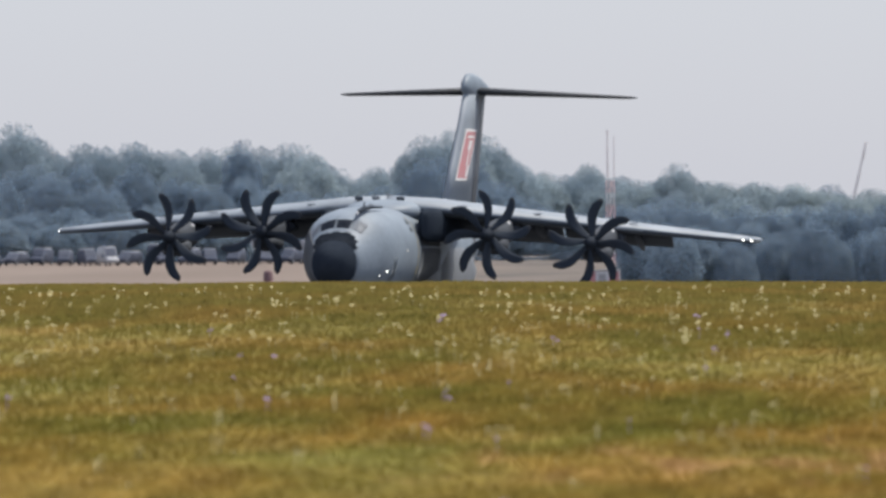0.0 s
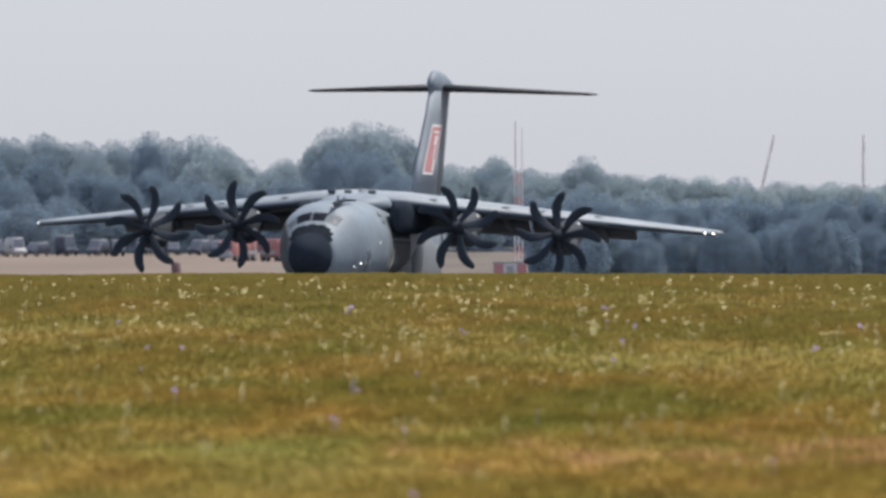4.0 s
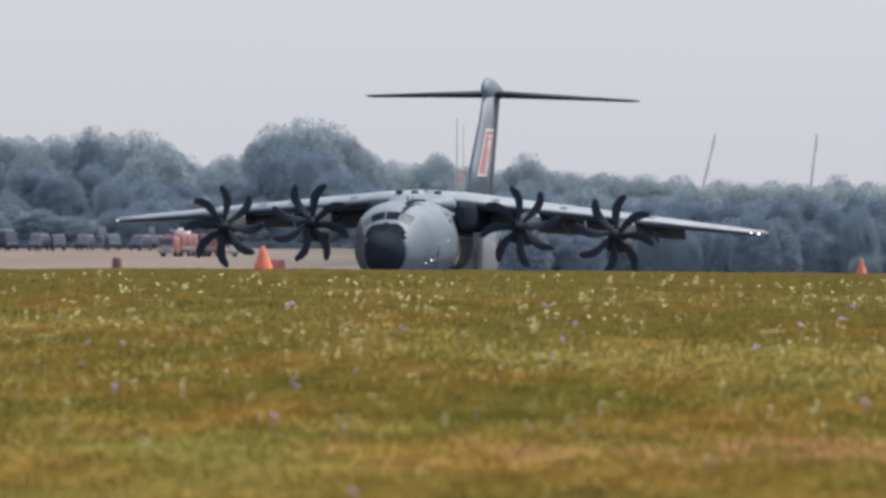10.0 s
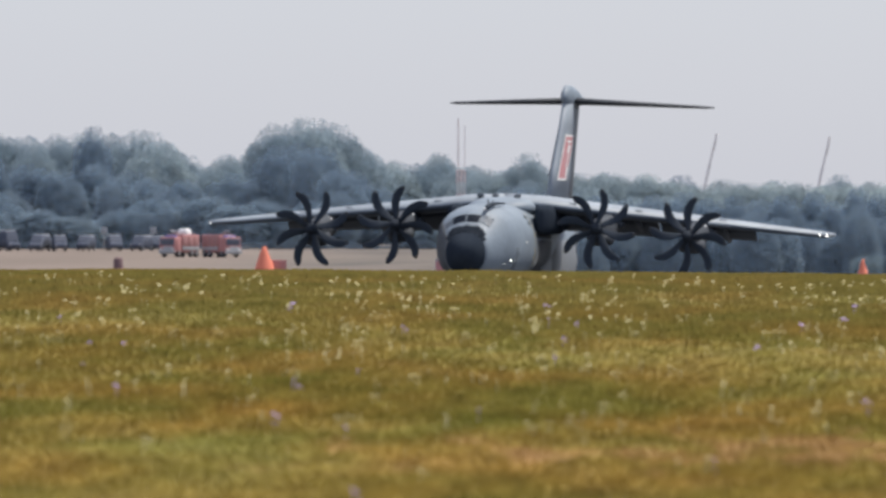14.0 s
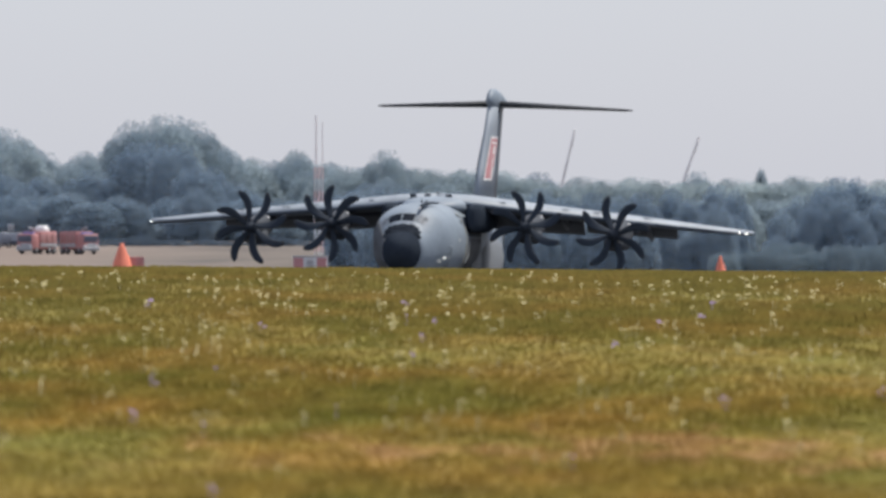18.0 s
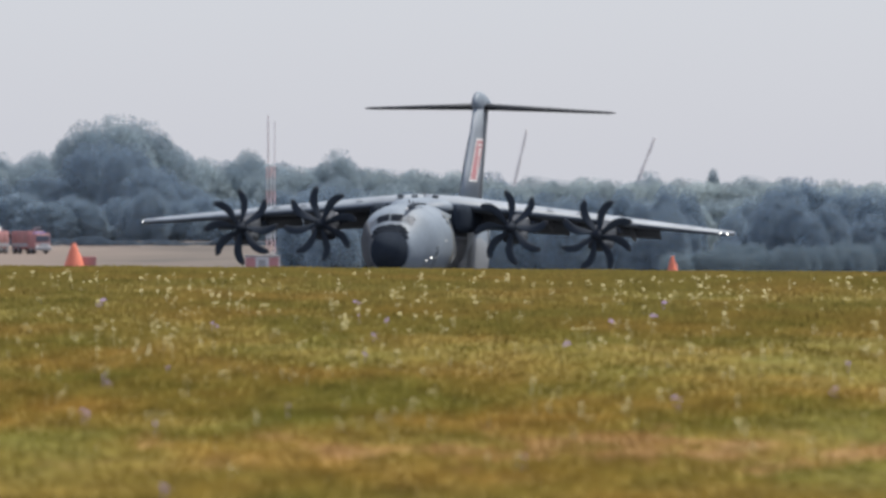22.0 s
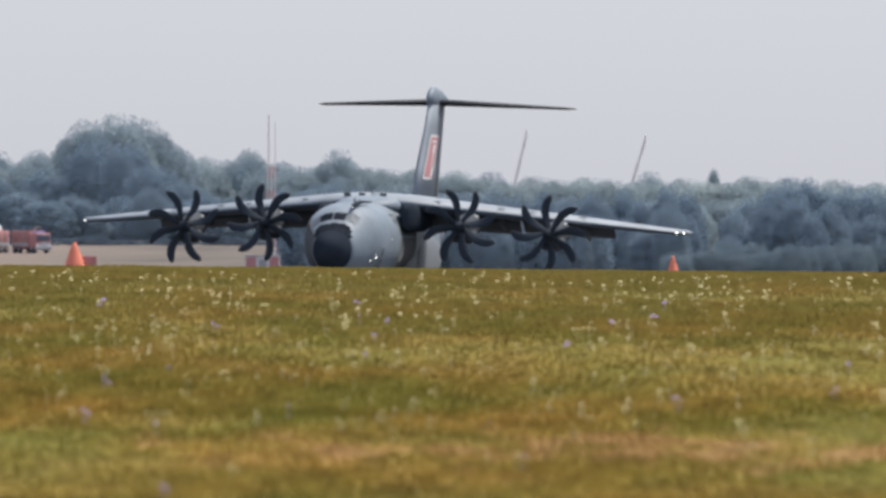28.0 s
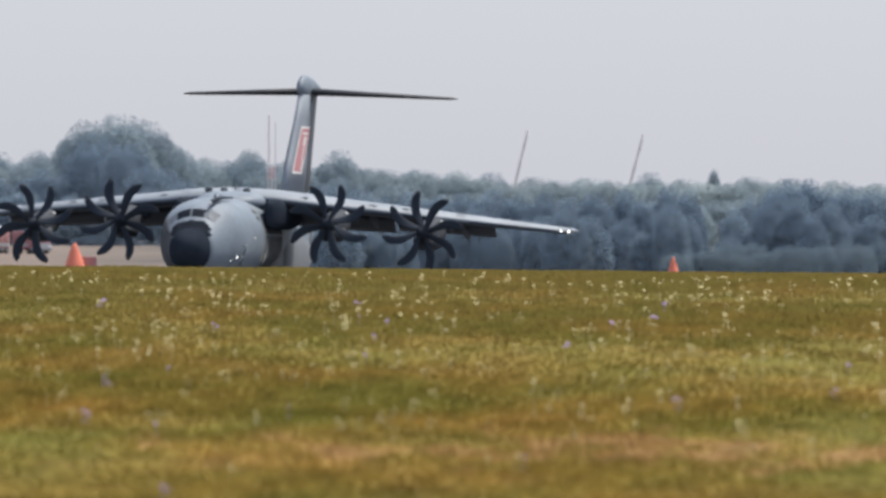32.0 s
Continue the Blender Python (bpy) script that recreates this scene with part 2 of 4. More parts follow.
def grass_material(name, spread, bump):
    """Mown dry grass: straw, ochre and green in patches of several sizes, drawn out across the view."""
    m = bpy.data.materials.new(name)
    m.use_nodes = True
    nt = m.node_tree
    bs = nt.nodes["Principled BSDF"]
    bs.inputs["Roughness"].default_value = 0.95
    bs.inputs["Specular IOR Level"].default_value = 0.05
    geo = nt.nodes.new("ShaderNodeNewGeometry")

    def patches(sx, sy, scale, detail):
        mp, n = nt.nodes.new("ShaderNodeMapping"), nt.nodes.new("ShaderNodeTexNoise")
        mp.inputs["Scale"].default_value = (sx, sy, 0.0)
        n.inputs["Scale"].default_value, n.inputs["Detail"].default_value = scale, detail
        nt.links.new(geo.outputs["Position"], mp.inputs[0])
        nt.links.new(mp.outputs[0], n.inputs["Vector"])
        return n.outputs[0]

    def ramp(fac, *stops):
        r = nt.nodes.new("ShaderNodeValToRGB")
        while len(r.color_ramp.elements) < len(stops):
            r.color_ramp.elements.new(0.5)
        for el, (p, c) in zip(r.color_ramp.elements, stops):
            el.position, el.color = p, (*c, 1)
        nt.links.new(fac, r.inputs[0])
        return r.outputs[0]

    def mix(fac, a, b):
        x = nt.nodes.new("ShaderNodeMix")
        x.data_type = "RGBA"
        nt.links.new(fac, x.inputs["Factor"])
        nt.links.new(a, x.inputs["A"])
        nt.links.new(b, x.inputs["B"])
        return x.outputs["Result"]

    green = ramp(patches(1.2, 0.3, 0.8, 5), (0.3, (0.130, 0.122, 0.023)), (0.7, (0.186, 0.161, 0.038)))
    straw = ramp(patches(1.3, 0.30, 0.8, 5), (0.3, (0.240, 0.158, 0.040)), (0.55, (0.262, 0.160, 0.038)), (0.78, (0.300, 0.196, 0.066)))
    sep, near, dry = nt.nodes.new("ShaderNodeSeparateXYZ"), nt.nodes.new("ShaderNodeMapRange"), nt.nodes.new("ShaderNodeMath")
    nt.links.new(geo.outputs["Position"], sep.inputs[0])
    nt.links.new(sep.outputs[1], near.inputs[0])
    near.inputs[1].default_value, near.inputs[2].default_value = 78, 230      # the near slope is drier
    near.inputs[3].default_value, near.inputs[4].default_value = 0.05, -0.06
    nt.links.new(patches(0.42, 0.075, 1.0, 6), dry.inputs[0])
    nt.links.new(near.outputs[0], dry.inputs[1])
    base = mix(ramp(dry.outputs[0], (0.40, (0, 0, 0)), (0.70, (0.92, 0.92, 0.92))), green, straw)
    # evener olive colour towards the crest
    rim = nt.nodes.new("ShaderNodeMapRange")
    nt.links.new(sep.outputs[1], rim.inputs[0])
    rim.inputs[1].default_value, rim.inputs[2].default_value = 105, 190
    rim.inputs[3].default_value, rim.inputs[4].default_value = 0.0, 0.42
    base = mix(rim.outputs[0], base, ramp(patches(0.9, 0.12, 1.0, 5), (0.3, (0.188, 0.156, 0.054)), (0.7, (0.250, 0.190, 0.080))))
    # a worn pinkish straw patch low on the bank
    much = nt.nodes.new("ShaderNodeMath")
    off, size, edge, bare = (nt.nodes.new("ShaderNodeVectorMath"), nt.nodes.new("ShaderNodeVectorMath"),
                                   nt.nodes.new("ShaderNodeMath"), nt.nodes.new("ShaderNodeMapRange"))
    nt.links.new(geo.outputs["Position"], off.inputs[0])
    off.operation, off.inputs[1].default_value, off.inputs[2].default_value = "MULTIPLY_ADD", (0.20, 0.12, 0.0), (-0.36, -11.2, 0.0)
    nt.links.new(off.outputs[0], size.inputs[0])
    size.operation = "LENGTH"
    nt.links.new(size.outputs["Value"], edge.inputs[0])
    edge.operation = "SUBTRACT"
    nt.links.new(patches(1.5, 0.20, 1.0, 6), much.inputs[0])
    much.operation, much.inputs[1].default_value, much.inputs[2].default_value = "MULTIPLY_ADD", 4.0, -1.7
    nt.links.new(much.outputs[0], edge.inputs[1])
    nt.links.new(edge.outputs[0], bare.inputs[0])
    bare.inputs[1].default_value, bare.inputs[2].default_value = 0.3, -0.3
    bare.inputs[3].default_value, bare.inputs[4].default_value = 0.0, 0.85
    base = mix(bare.outputs[0], base, ramp(patches(2.0, 0.3, 1.0, 4), (0.35, (0.255, 0.142, 0.050)), (0.65, (0.350, 0.216, 0.100))))
    # Far ground greyed and blued, haze put into its colour.
    far = ramp(patches(0.05, 0.010, 1.0, 5), (0.32, (0.178, 0.152, 0.132)), (0.5, (0.150, 0.132, 0.116)), (0.68, (0.112, 0.102, 0.094)))
    west, dune = nt.nodes.new("ShaderNodeMapRange"), ramp(patches(0.03, 0.008, 1.0, 4), (0.35, (0.178, 0.146, 0.124)), (0.65, (0.222, 0.182, 0.156)))
    nt.links.new(sep.outputs[0], west.inputs[0])
    west.inputs[1].default_value, west.inputs[2].default_value = -38, -62      # paler straw to the west
    far = mix(west.outputs[0], far, dune)
    mr = nt.nodes.new("ShaderNodeMapRange")
    nt.links.new(sep.outputs[1], mr.inputs[0])
    mr.inputs[1].default_value, mr.inputs[2].default_value = 300, 420
    colour = mix(mr.outputs[0], base, far)
    # tufts and thin spots
    tuft, tone, level = nt.nodes.new("ShaderNodeHueSaturation"), nt.nodes.new("ShaderNodeMapRange"), nt.nodes.new("ShaderNodeMapRange")
    nt.links.new(patches(2.2, 0.24, 1.0, 7), tone.inputs[0])
    tone.inputs[1].default_value, tone.inputs[2].default_value = 0.3, 0.7
    tone.inputs[3].default_value, tone.inputs[4].default_value = 0.72, 1.30
    nt.links.new(sep.outputs[1], level.inputs[0])
    level.inputs[1].default_value, level.inputs[2].default_value = 90, 330
    level.inputs[3].default_value, level.inputs[4].default_value = 1.0, 0.1
    nt.links.new(tone.outputs[0], tuft.inputs["Value"])
    nt.links.new(level.outputs[0], tuft.inputs["Fac"])
    nt.links.new(colour, tuft.inputs["Color"])
    colour = tuft.outputs[0]
    if spread:
        hsv, m2 = nt.nodes.new("ShaderNodeHueSaturation"), nt.nodes.new("ShaderNodeMapRange")
        m2.inputs[3].default_value, m2.inputs[4].default_value = 1 - spread, 1 + spread
        nt.links.new(geo.outputs["Random Per Island"], m2.inputs[0])
        nt.links.new(m2.outputs[0], hsv.inputs["Value"])
        nt.links.new(colour, hsv.inputs["Color"])
        colour = hsv.outputs[0]
    nt.links.new(colour, bs.inputs["Base Color"])
    if spread:
        thin, both_ways = nt.nodes.new("ShaderNodeBsdfTranslucent"), nt.nodes.new("ShaderNodeMixShader")
        nt.links.new(colour, thin.inputs[0])
        both_ways.inputs[0].default_value = 0.5
        nt.links.new(bs.outputs[0], both_ways.inputs[1])
        nt.links.new(thin.outputs[0], both_ways.inputs[2])
        nt.links.new(both_ways.outputs[0], nt.nodes["Material Output"].inputs[0])
    if bump:
        n, bp = nt.nodes.new("ShaderNodeTexNoise"), nt.nodes.new("ShaderNodeBump")
        n.inputs["Scale"].default_value = 4.0
        bp.inputs["Strength"].default_value, bp.inputs["Distance"].default_value = bump, 0.15
        nt.links.new(geo.outputs["Position"], n.inputs["Vector"])
        nt.links.new(n.outputs[0], bp.inputs["Height"])
        nt.links.new(bp.outputs[0], bs.inputs["Normal"])
    return m


GROUND = grass_material("dry_meadow_ground", 0.0, 0.3)
GRASS = grass_material("dry_meadow_blades", 0.16, 0.0)


def petal_material(name, colour, other):
    """Thin petals that glow with the light behind them."""
    m = material(name, colour, 0.8, other=other, scale=3.0, gloss=0.1)
    nt = m.node_tree
    bs = nt.nodes["Principled BSDF"]
    thin, mix = nt.nodes.new("ShaderNodeBsdfTranslucent"), nt.nodes.new("ShaderNodeMixShader")
    nt.links.new(bs.inputs["Base Color"].links[0].from_socket, thin.inputs[0])
    mix.inputs[0].default_value = 0.5
    nt.links.new(bs.outputs[0], mix.inputs[1])
    nt.links.new(thin.outputs[0], mix.inputs[2])
    nt.links.new(mix.outputs[0], nt.nodes["Material Output"].inputs[0])
    return m


PETAL = petal_material("cream_petals", (0.76, 0.71, 0.45), (0.66, 0.60, 0.34))
PURPLE = petal_material("lilac_petals", (0.50, 0.40, 0.64), (0.42, 0.33, 0.56))


# ---- mesh helpers ----
def mesh_object(name, bm, mat, smooth=True):
    me = bpy.data.meshes.new(name)
    bm.normal_update()
    for f in bm.faces:
        f.smooth = smooth
    bm.to_mesh(me)
    bm.free()
    for m in (mat if isinstance(mat, (list, tuple)) else [mat]):
        me.materials.append(m)
    return new(name, me)


def part(name, bm, mat, parent, label="", smooth=True, at=None):
    """One mesh under a thing or a part."""
    ob = mesh_object(name, bm, mat, smooth)
    ob.parent = parent
    if at is not None:
        ob.matrix_basis = at
    return tagged(ob, label) if label else ob


def thing(name, at, label, category, group="", kind=""):
    ob = new(name)
    ob.empty_display_size = 0.5
    ob.matrix_basis = at
    return tagged(ob, label, category, group, kind)


def loft(rings, caps=(True, True), bm=None, closed=True):
    """Skin through rings of equal count."""
    bm = bm or bmesh.new()
    vs = [[bm.verts.new(p) for p in r] for r in rings]
    n = len(vs[0])
    for a, b in zip(vs, vs[1:]):
        for i in range(n if closed else n - 1):
            j = (i + 1) % n
            bm.faces.new((a[i], a[j], b[j], b[i]))
    if caps[0]:
        bm.faces.new(vs[0][::-1])
    if caps[1]:
        bm.faces.new(vs[-1])
    bmesh.ops.recalc_face_normals(bm, faces=bm.faces)
    return bm


def ring(c, ax, az, rx, rz, n=20, power=2.0):
    """A ring round c in the plane of ax and az; a superellipse."""
    out = []
    for k in range(n):
        a = math.tau * k / n
        s, co = math.sin(a), math.cos(a)
        out.append(Vector(c) + Vector(ax) * (rx * math.copysign(abs(s) ** (2 / power), s)) + Vector(az) * (rz * math.copysign(abs(co) ** (2 / power), co)))
    return out


def tube(points, radii, n=10, bm=None, caps=(True, True)):
    """A round bar along points."""
    pts = [Vector(p) for p in points]
    rings = []
    for i, p in enumerate(pts):
        d = (pts[min(i + 1, len(pts) - 1)] - pts[max(i - 1, 0)]).normalized()
        u = d.cross(Vector((0.31, 0.17, 0.93)) if abs(d.z) < 0.9 else Vector((1, 0, 0))).normalized()
        rings.append(ring(p, u, d.cross(u), radii[i], radii[i], n))
    return loft(rings, caps, bm)


def block(c, size, bevel=0.05, bm=None, taper=1.0):
    """A bevelled box about c; taper narrows its top."""
    own = bmesh.new()
    r = bmesh.ops.create_cube(own, size=1.0)
    for v in r["verts"]:
        k = taper if v.co.z > 0 else 1.0
        v.co = Vector((v.co.x * size[0] * k, v.co.y * size[1] * k, v.co.z * size[2])) + Vector(c)
    if bevel:
        bmesh.ops.bevel(own, geom=own.edges[:], offset=bevel, segments=2, affect="EDGES", profile=0.6)
    if bm is None:
        return own
    me = bpy.data.meshes.new("tmp")
    own.to_mesh(me)
    own.free()
    bm.from_mesh(me)
    bpy.data.meshes.remove(me)
    return bm


def wheel_mesh(r, w, n=24):
    """A tyre with rounded shoulders, its axle along x."""
    rings = []
    for x, k in ((-0.5, 0.55), (-0.5, 0.85), (-0.36, 0.97), (0, 1.0), (0.36, 0.97), (0.5, 0.85), (0.5, 0.55)):
        rings.append(ring((x * w, 0, 0), (0, 1, 0), (0, 0, 1), r * k, r * k, n))
    return loft(rings)


# ---- ground ----
def smooth(a, b, v):
    k = min(1.0, max(0.0, (v - a) / (b - a)))
    return k * k * (3 - 2 * k)


CREST = 240.0


def ground_z(x, y):
    """The bank in front of the lens, the flat taxiways, and the rise to the far trees."""
    top = 1.635 - 0.13 * smooth(-10, 12, x)
    bank = top * smooth(50, CREST, y) * (1 - smooth(CREST + 5, 430, y))
    left = 1 - smooth(-26, -6, x)
    far = 5.9 * min(1.0, max(0.0, (y - 930) / 920)) ** 2 * left + 5.9 * smooth(1560, 1900, y) * (1 - left) + 1.0 * smooth(1850, 2300, y)
    return bank + far


def build_ground():
    bm = bmesh.new()
    xs = [-2600, -1500, -800, -400, -200, -120, -80, -50, -35] + [-28 + 2 * i for i in range(24)] + [24, 35, 50, 80, 120, 200, 400, 800, 1500, 2600]
    ys = [-600, -200, -50, 0, 30, 45] + [50 + 6 * i for i in range(64)] + [450, 520, 600, 700, 800, 900] + [950 + 50 * i for i in range(28)] + [2500, 3000, 3600, 4600]
    grid = []
    for y in ys:
        row = []
        for x in xs:
            bump = 0.035 * noise.noise(Vector((x * 0.15, y * 0.04, 0))) if 50 < y < 430 else 0.0
            row.append(bm.verts.new((x, y, ground_z(x, y) + bump)))
        grid.append(row)
    for a, b in zip(grid, grid[1:]):
        for i in range(len(xs) - 1):
            bm.faces.new((a[i], a[i + 1], b[i + 1], b[i]))
    ob = mesh_object("ground", bm, GROUND)
    tagged(ob, "dry summer airfield grass rising to a low bank", "ground", kind="structure")
    bm = bmesh.new()
    block((-5, 780, -0.02), (60, 640, 0.06), 0, bm)
    ob = mesh_object("taxiway", bm, TARMAC, False)
    ob.matrix_basis = Matrix.Translation((-5, 780, 0)) @ pose(0, 0, 0, 0, 0, -9.3) @ Matrix.Translation((5, -780, 0))
    tagged(ob, "grey asphalt taxiway under the aircraft", "taxiway", kind="structure")


build_ground()


def blades(name, count, spots, mat, label, category):
    """Tufts of thin bent blades in one mesh."""
    rng = np.random.default_rng(4)
    verts, faces = [], []
    for x, y, h, w in spots(rng, count):
        z = ground_z(x, y) - 0.02
        lean, k = rng.uniform(-0.45, 0.45), len(verts)
        lx, ly = lean * h, rng.uniform(-0.3, 0.3) * h
        verts += [(x - w, y, z), (x + w, y, z), (x - w * 0.7 + lx * 0.4, y + ly * 0.4, z + h * 0.55),
                  (x + w * 0.7 + lx * 0.4, y + ly * 0.4, z + h * 0.55), (x + lx, y + ly, z + h)]
        faces += [(k, k + 1, k + 3, k + 2), (k + 2, k + 3, k + 4)]
    me = bpy.data.meshes.new(name)
    me.from_pydata(verts, [], faces)
    me.materials.append(mat)
    me.shade_smooth()
    me.normals_split_custom_set_from_vertices([(0.0, -0.29, 0.957)] * len(verts))      # a lawn is lit as one soft sheet
    return tagged(new(name, me), label, category, kind="stuff")


def side_limits(y):
    """How far the meadow is seen to either side at the distance y."""
    return (-1400 / FOCAL * y - 0.6, 830 / FOCAL * y + 0.6)


def grass_spots(rng, count):
    for _ in range(count):
        y = 74 + (CREST + 22 - 74) * rng.random() ** 1.15
        lo, hi = side_limits(y)
        x = rng.uniform(lo, hi)
        tall = 0.6 + 0.8 * (0.5 + 0.5 * noise.noise(Vector((x * 0.5, y * 0.12, 3.0))))
        yield x, y, rng.uniform(0.04, 0.12) * tall * min(1.0, 0.4 + y / 400), rng.uniform(0.004, 0.012) * (0.5 + y / 160)


blades("meadow_grass", 300000, grass_spots, GRASS, "dry straw and green meadow grass on the bank", "grass")


def build_flowers(name, count, mat, band, size, label, seed):
    """Small domed flower heads on thin stems, in loose drifts."""
    rng = np.random.default_rng(seed)
    verts, faces = [], []
    made = 0
    while made < count:
        y = band[0] + (band[1] - band[0]) * rng.random() ** 0.72
        lo, hi = side_limits(y)
        x = rng.uniform(lo, hi)
        if noise.noise(Vector((x * 0.7, y * 0.09, seed))) + rng.uniform(-0.6, 0.6) < 0.05:
            continue
        for head in range(rng.integers(1, 4)):      # one to three heads on a plant
            made += 1
            x, y = x + rng.uniform(-0.06, 0.06) * min(head, 1), y + rng.uniform(-0.5, 0.5) * min(head, 1)
            z, h, r = ground_z(x, y), rng.uniform(0.05, 0.13), size * rng.uniform(0.5, 1.3) * min(1.0, 0.3 + y / 300)
            k, tx, ty = len(verts), rng.uniform(-0.5, 0.5), rng.uniform(-0.7, 0.1)
            verts.append((x, y, z + h + r * 0.75))
            for i in range(7):
                a, q = math.tau * i / 7, r * rng.uniform(0.7, 1.2)
                dx, dy = 1.6 * q * math.cos(a), q * math.sin(a)
                verts.append((x + dx, y + dy, z + h + tx * dx + ty * dy))
            faces += [(k, k + 1 + i, k + 1 + (i + 1) % 7) for i in range(7)]
            k = len(verts)
            verts += [(x - 0.004, y, z), (x + 0.004, y, z), (x, y, z + h)]
            faces.append((k, k + 1, k + 2))
    me = bpy.data.meshes.new(name)
    me.from_pydata(verts, [], faces)
    me.materials.append(mat)
    tagged(new(name, me), label, "flowers", kind="stuff")


build_flowers("cream_wildflowers", 1350, PETAL, (84, 212), 0.0195, "small cream wildflowers scattered through dry grass", 2)
build_flowers("lilac_wildflowers", 60, PURPLE, (78, 170), 0.028, "sparse lilac wildflowers in dry grass", 5)


# ---- the transport aircraft: x to its left wing, y aft, z up; the origin lies on the ground 20 m behind the nose ----
NOSE = -20.0
# stations: metres from the nose, half width, top, bottom
HULL = [(0.0, 0.03, 2.80, 2.70), (0.12, 0.45, 3.20, 2.32), (0.4, 0.8, 3.56, 1.95), (0.8, 1.07, 3.85, 1.64), (1.5, 1.42, 4.22, 1.30),
        (2.4, 1.78, 4.60, 1.04), (3.3, 2.16, 5.20, 0.88), (4.3, 2.48, 5.70, 0.78), (5.6, 2.72, 5.99, 0.72), (7.5, 2.84, 6.14, 0.70),
        (10, 2.86, 6.16, 0.70), (14, 2.86, 6.16, 0.70), (22, 2.84, 6.16, 0.70), (26, 2.80, 6.18, 0.80), (30, 2.55, 6.24, 1.6),
        (34, 2.0, 6.30, 2.7), (38, 1.3, 6.30, 3.9), (42, 0.6, 6.2, 5.0), (44, 0.12, 6.05, 5.8)]


def hull_at(s):
    for a, b in zip(HULL, HULL[1:]):
        if s <= b[0]:
            k = (s - a[0]) / (b[0] - a[0])
            return [u + (v - u) * k for u, v in zip(a[1:], b[1:])]
    return HULL[-1][1:]


def hull_point(s, angle, out=0.0):
    """On the skin; angle in degrees from the crown towards the left wing."""
    w, t, b = hull_at(s)
    a = radians(angle)
    sx, cz = math.sin(a), math.cos(a)
    p = 2 / 2.25
    return Vector(((w + out) * math.copysign(abs(sx) ** p, sx), NOSE + s, (t + b) / 2 + ((t - b) / 2 + out) * math.copysign(abs(cz) ** p, cz)))


def hull_patch(s0, s1, a0, a1, out=0.012, n=6, m=6, tilt=0.0):
    """A thin raised panel on the skin."""
    rows = []
    for i in range(n + 1):
        rows.append([hull_point(s0 + (s1 - s0) * i / n + tilt * j / m, a0 + (a1 - a0) * j / m, out) for j in range(m + 1)])
    bm = bmesh.new()
    vs = [[bm.verts.new(p) for p in r] for r in rows]
    for a, b in zip(vs, vs[1:]):
        for j in range(m):
            bm.faces.new((a[j], a[j + 1], b[j + 1], b[j]))
    bmesh.ops.recalc_face_normals(bm, faces=bm.faces)
    r = bmesh.ops.extrude_face_region(bm, geom=bm.faces[:])
    return bm


def hull_skin(s0, s1, step=0.35, n=40, out=0.0):
    count = max(2, int((s1 - s0) / step))
    rings = []
    for i in range(count + 1):
        s = s0 + (s1 - s0) * i / count
        rings.append([hull_point(s, 360 * k / n, out) for k in range(n)])
    return loft(rings)


def foil(chord, thick, lo=0.0, hi=1.0, n=9, camber=0.02):
    """A section as (along, up) from the leading edge, between two parts of its chord."""
    up, down = [], []
    for i in range(n):
        k = i / (n - 1)
        c = lo + (hi - lo) * (k * k if lo == 0 else k)
        h = 5 * thick * (0.2969 * math.sqrt(c) - 0.126 * c - 0.3516 * c * c + 0.2843 * c ** 3 - 0.1015 * c ** 4)
        m = camber * 4 * c * (1 - c)
        up.append((c * chord, (m + h) * chord))
        down.append((c * chord, (m - h) * chord))
    return up + down[::-1][0 if hi < 1 else 1:(None if lo > 0 else -1)]


WING_LE = [(0.0, 15.0, 6.26, 7.4, 0.145), (2.6, 15.1, 6.14, 7.3, 0.148), (6.84, 16.2, 5.74, 6.4, 0.150), (12.8, 18.0, 5.24, 5.0, 0.152), (18.5, 19.85, 4.74, 3.6, 0.150), (21.25, 20.75, 4.52, 2.7, 0.14)]


def wing_at(x):
    for a, b in zip(WING_LE, WING_LE[1:]):
        if x <= b[0]:
            k = (x - a[0]) / (b[0] - a[0])
            return [u + (v - u) * k for u, v in zip(a[1:], b[1:])]
    return WING_LE[-1][1:]


def wing_skin(side, x0, x1, lo, hi, n=9, drop=0.0, turn=0.0):
    """Part of the wing between two spans and two parts of the chord; turn droops it about its front edge."""
    rings = []
    count = max(2, int((x1 - x0) / 1.2))
    for i in range(count + 1):
        x = x0 + (x1 - x0) * i / count
        le, z, chord, thick = wing_at(x)
        pts = foil(chord, thick, lo, hi, n)
        py, pz = lo * chord, 0.0
        c, s = math.cos(radians(turn)), math.sin(radians(turn))
        rings.append([Vector((side * x, NOSE + le + py + (a - py) * c + (b - pz) * s, z + pz + (b - pz) * c - (a - py) * s - drop)) for a, b in pts])
    return loft(rings)


def tail_skin(sections, lo, hi, upright, n=8):
    """Fin or stabiliser through sections of (span, leading edge, height, chord, thickness)."""
    rings = []
    for x, le, z, chord, thick in sections:
        pts = foil(chord, thick, lo, hi, n, 0.0)
        rings.append([Vector((b, NOSE + le + a, z)) if upright else Vector((x, NOSE + le + a, z + b)) for a, b in pts])
    return loft(rings)


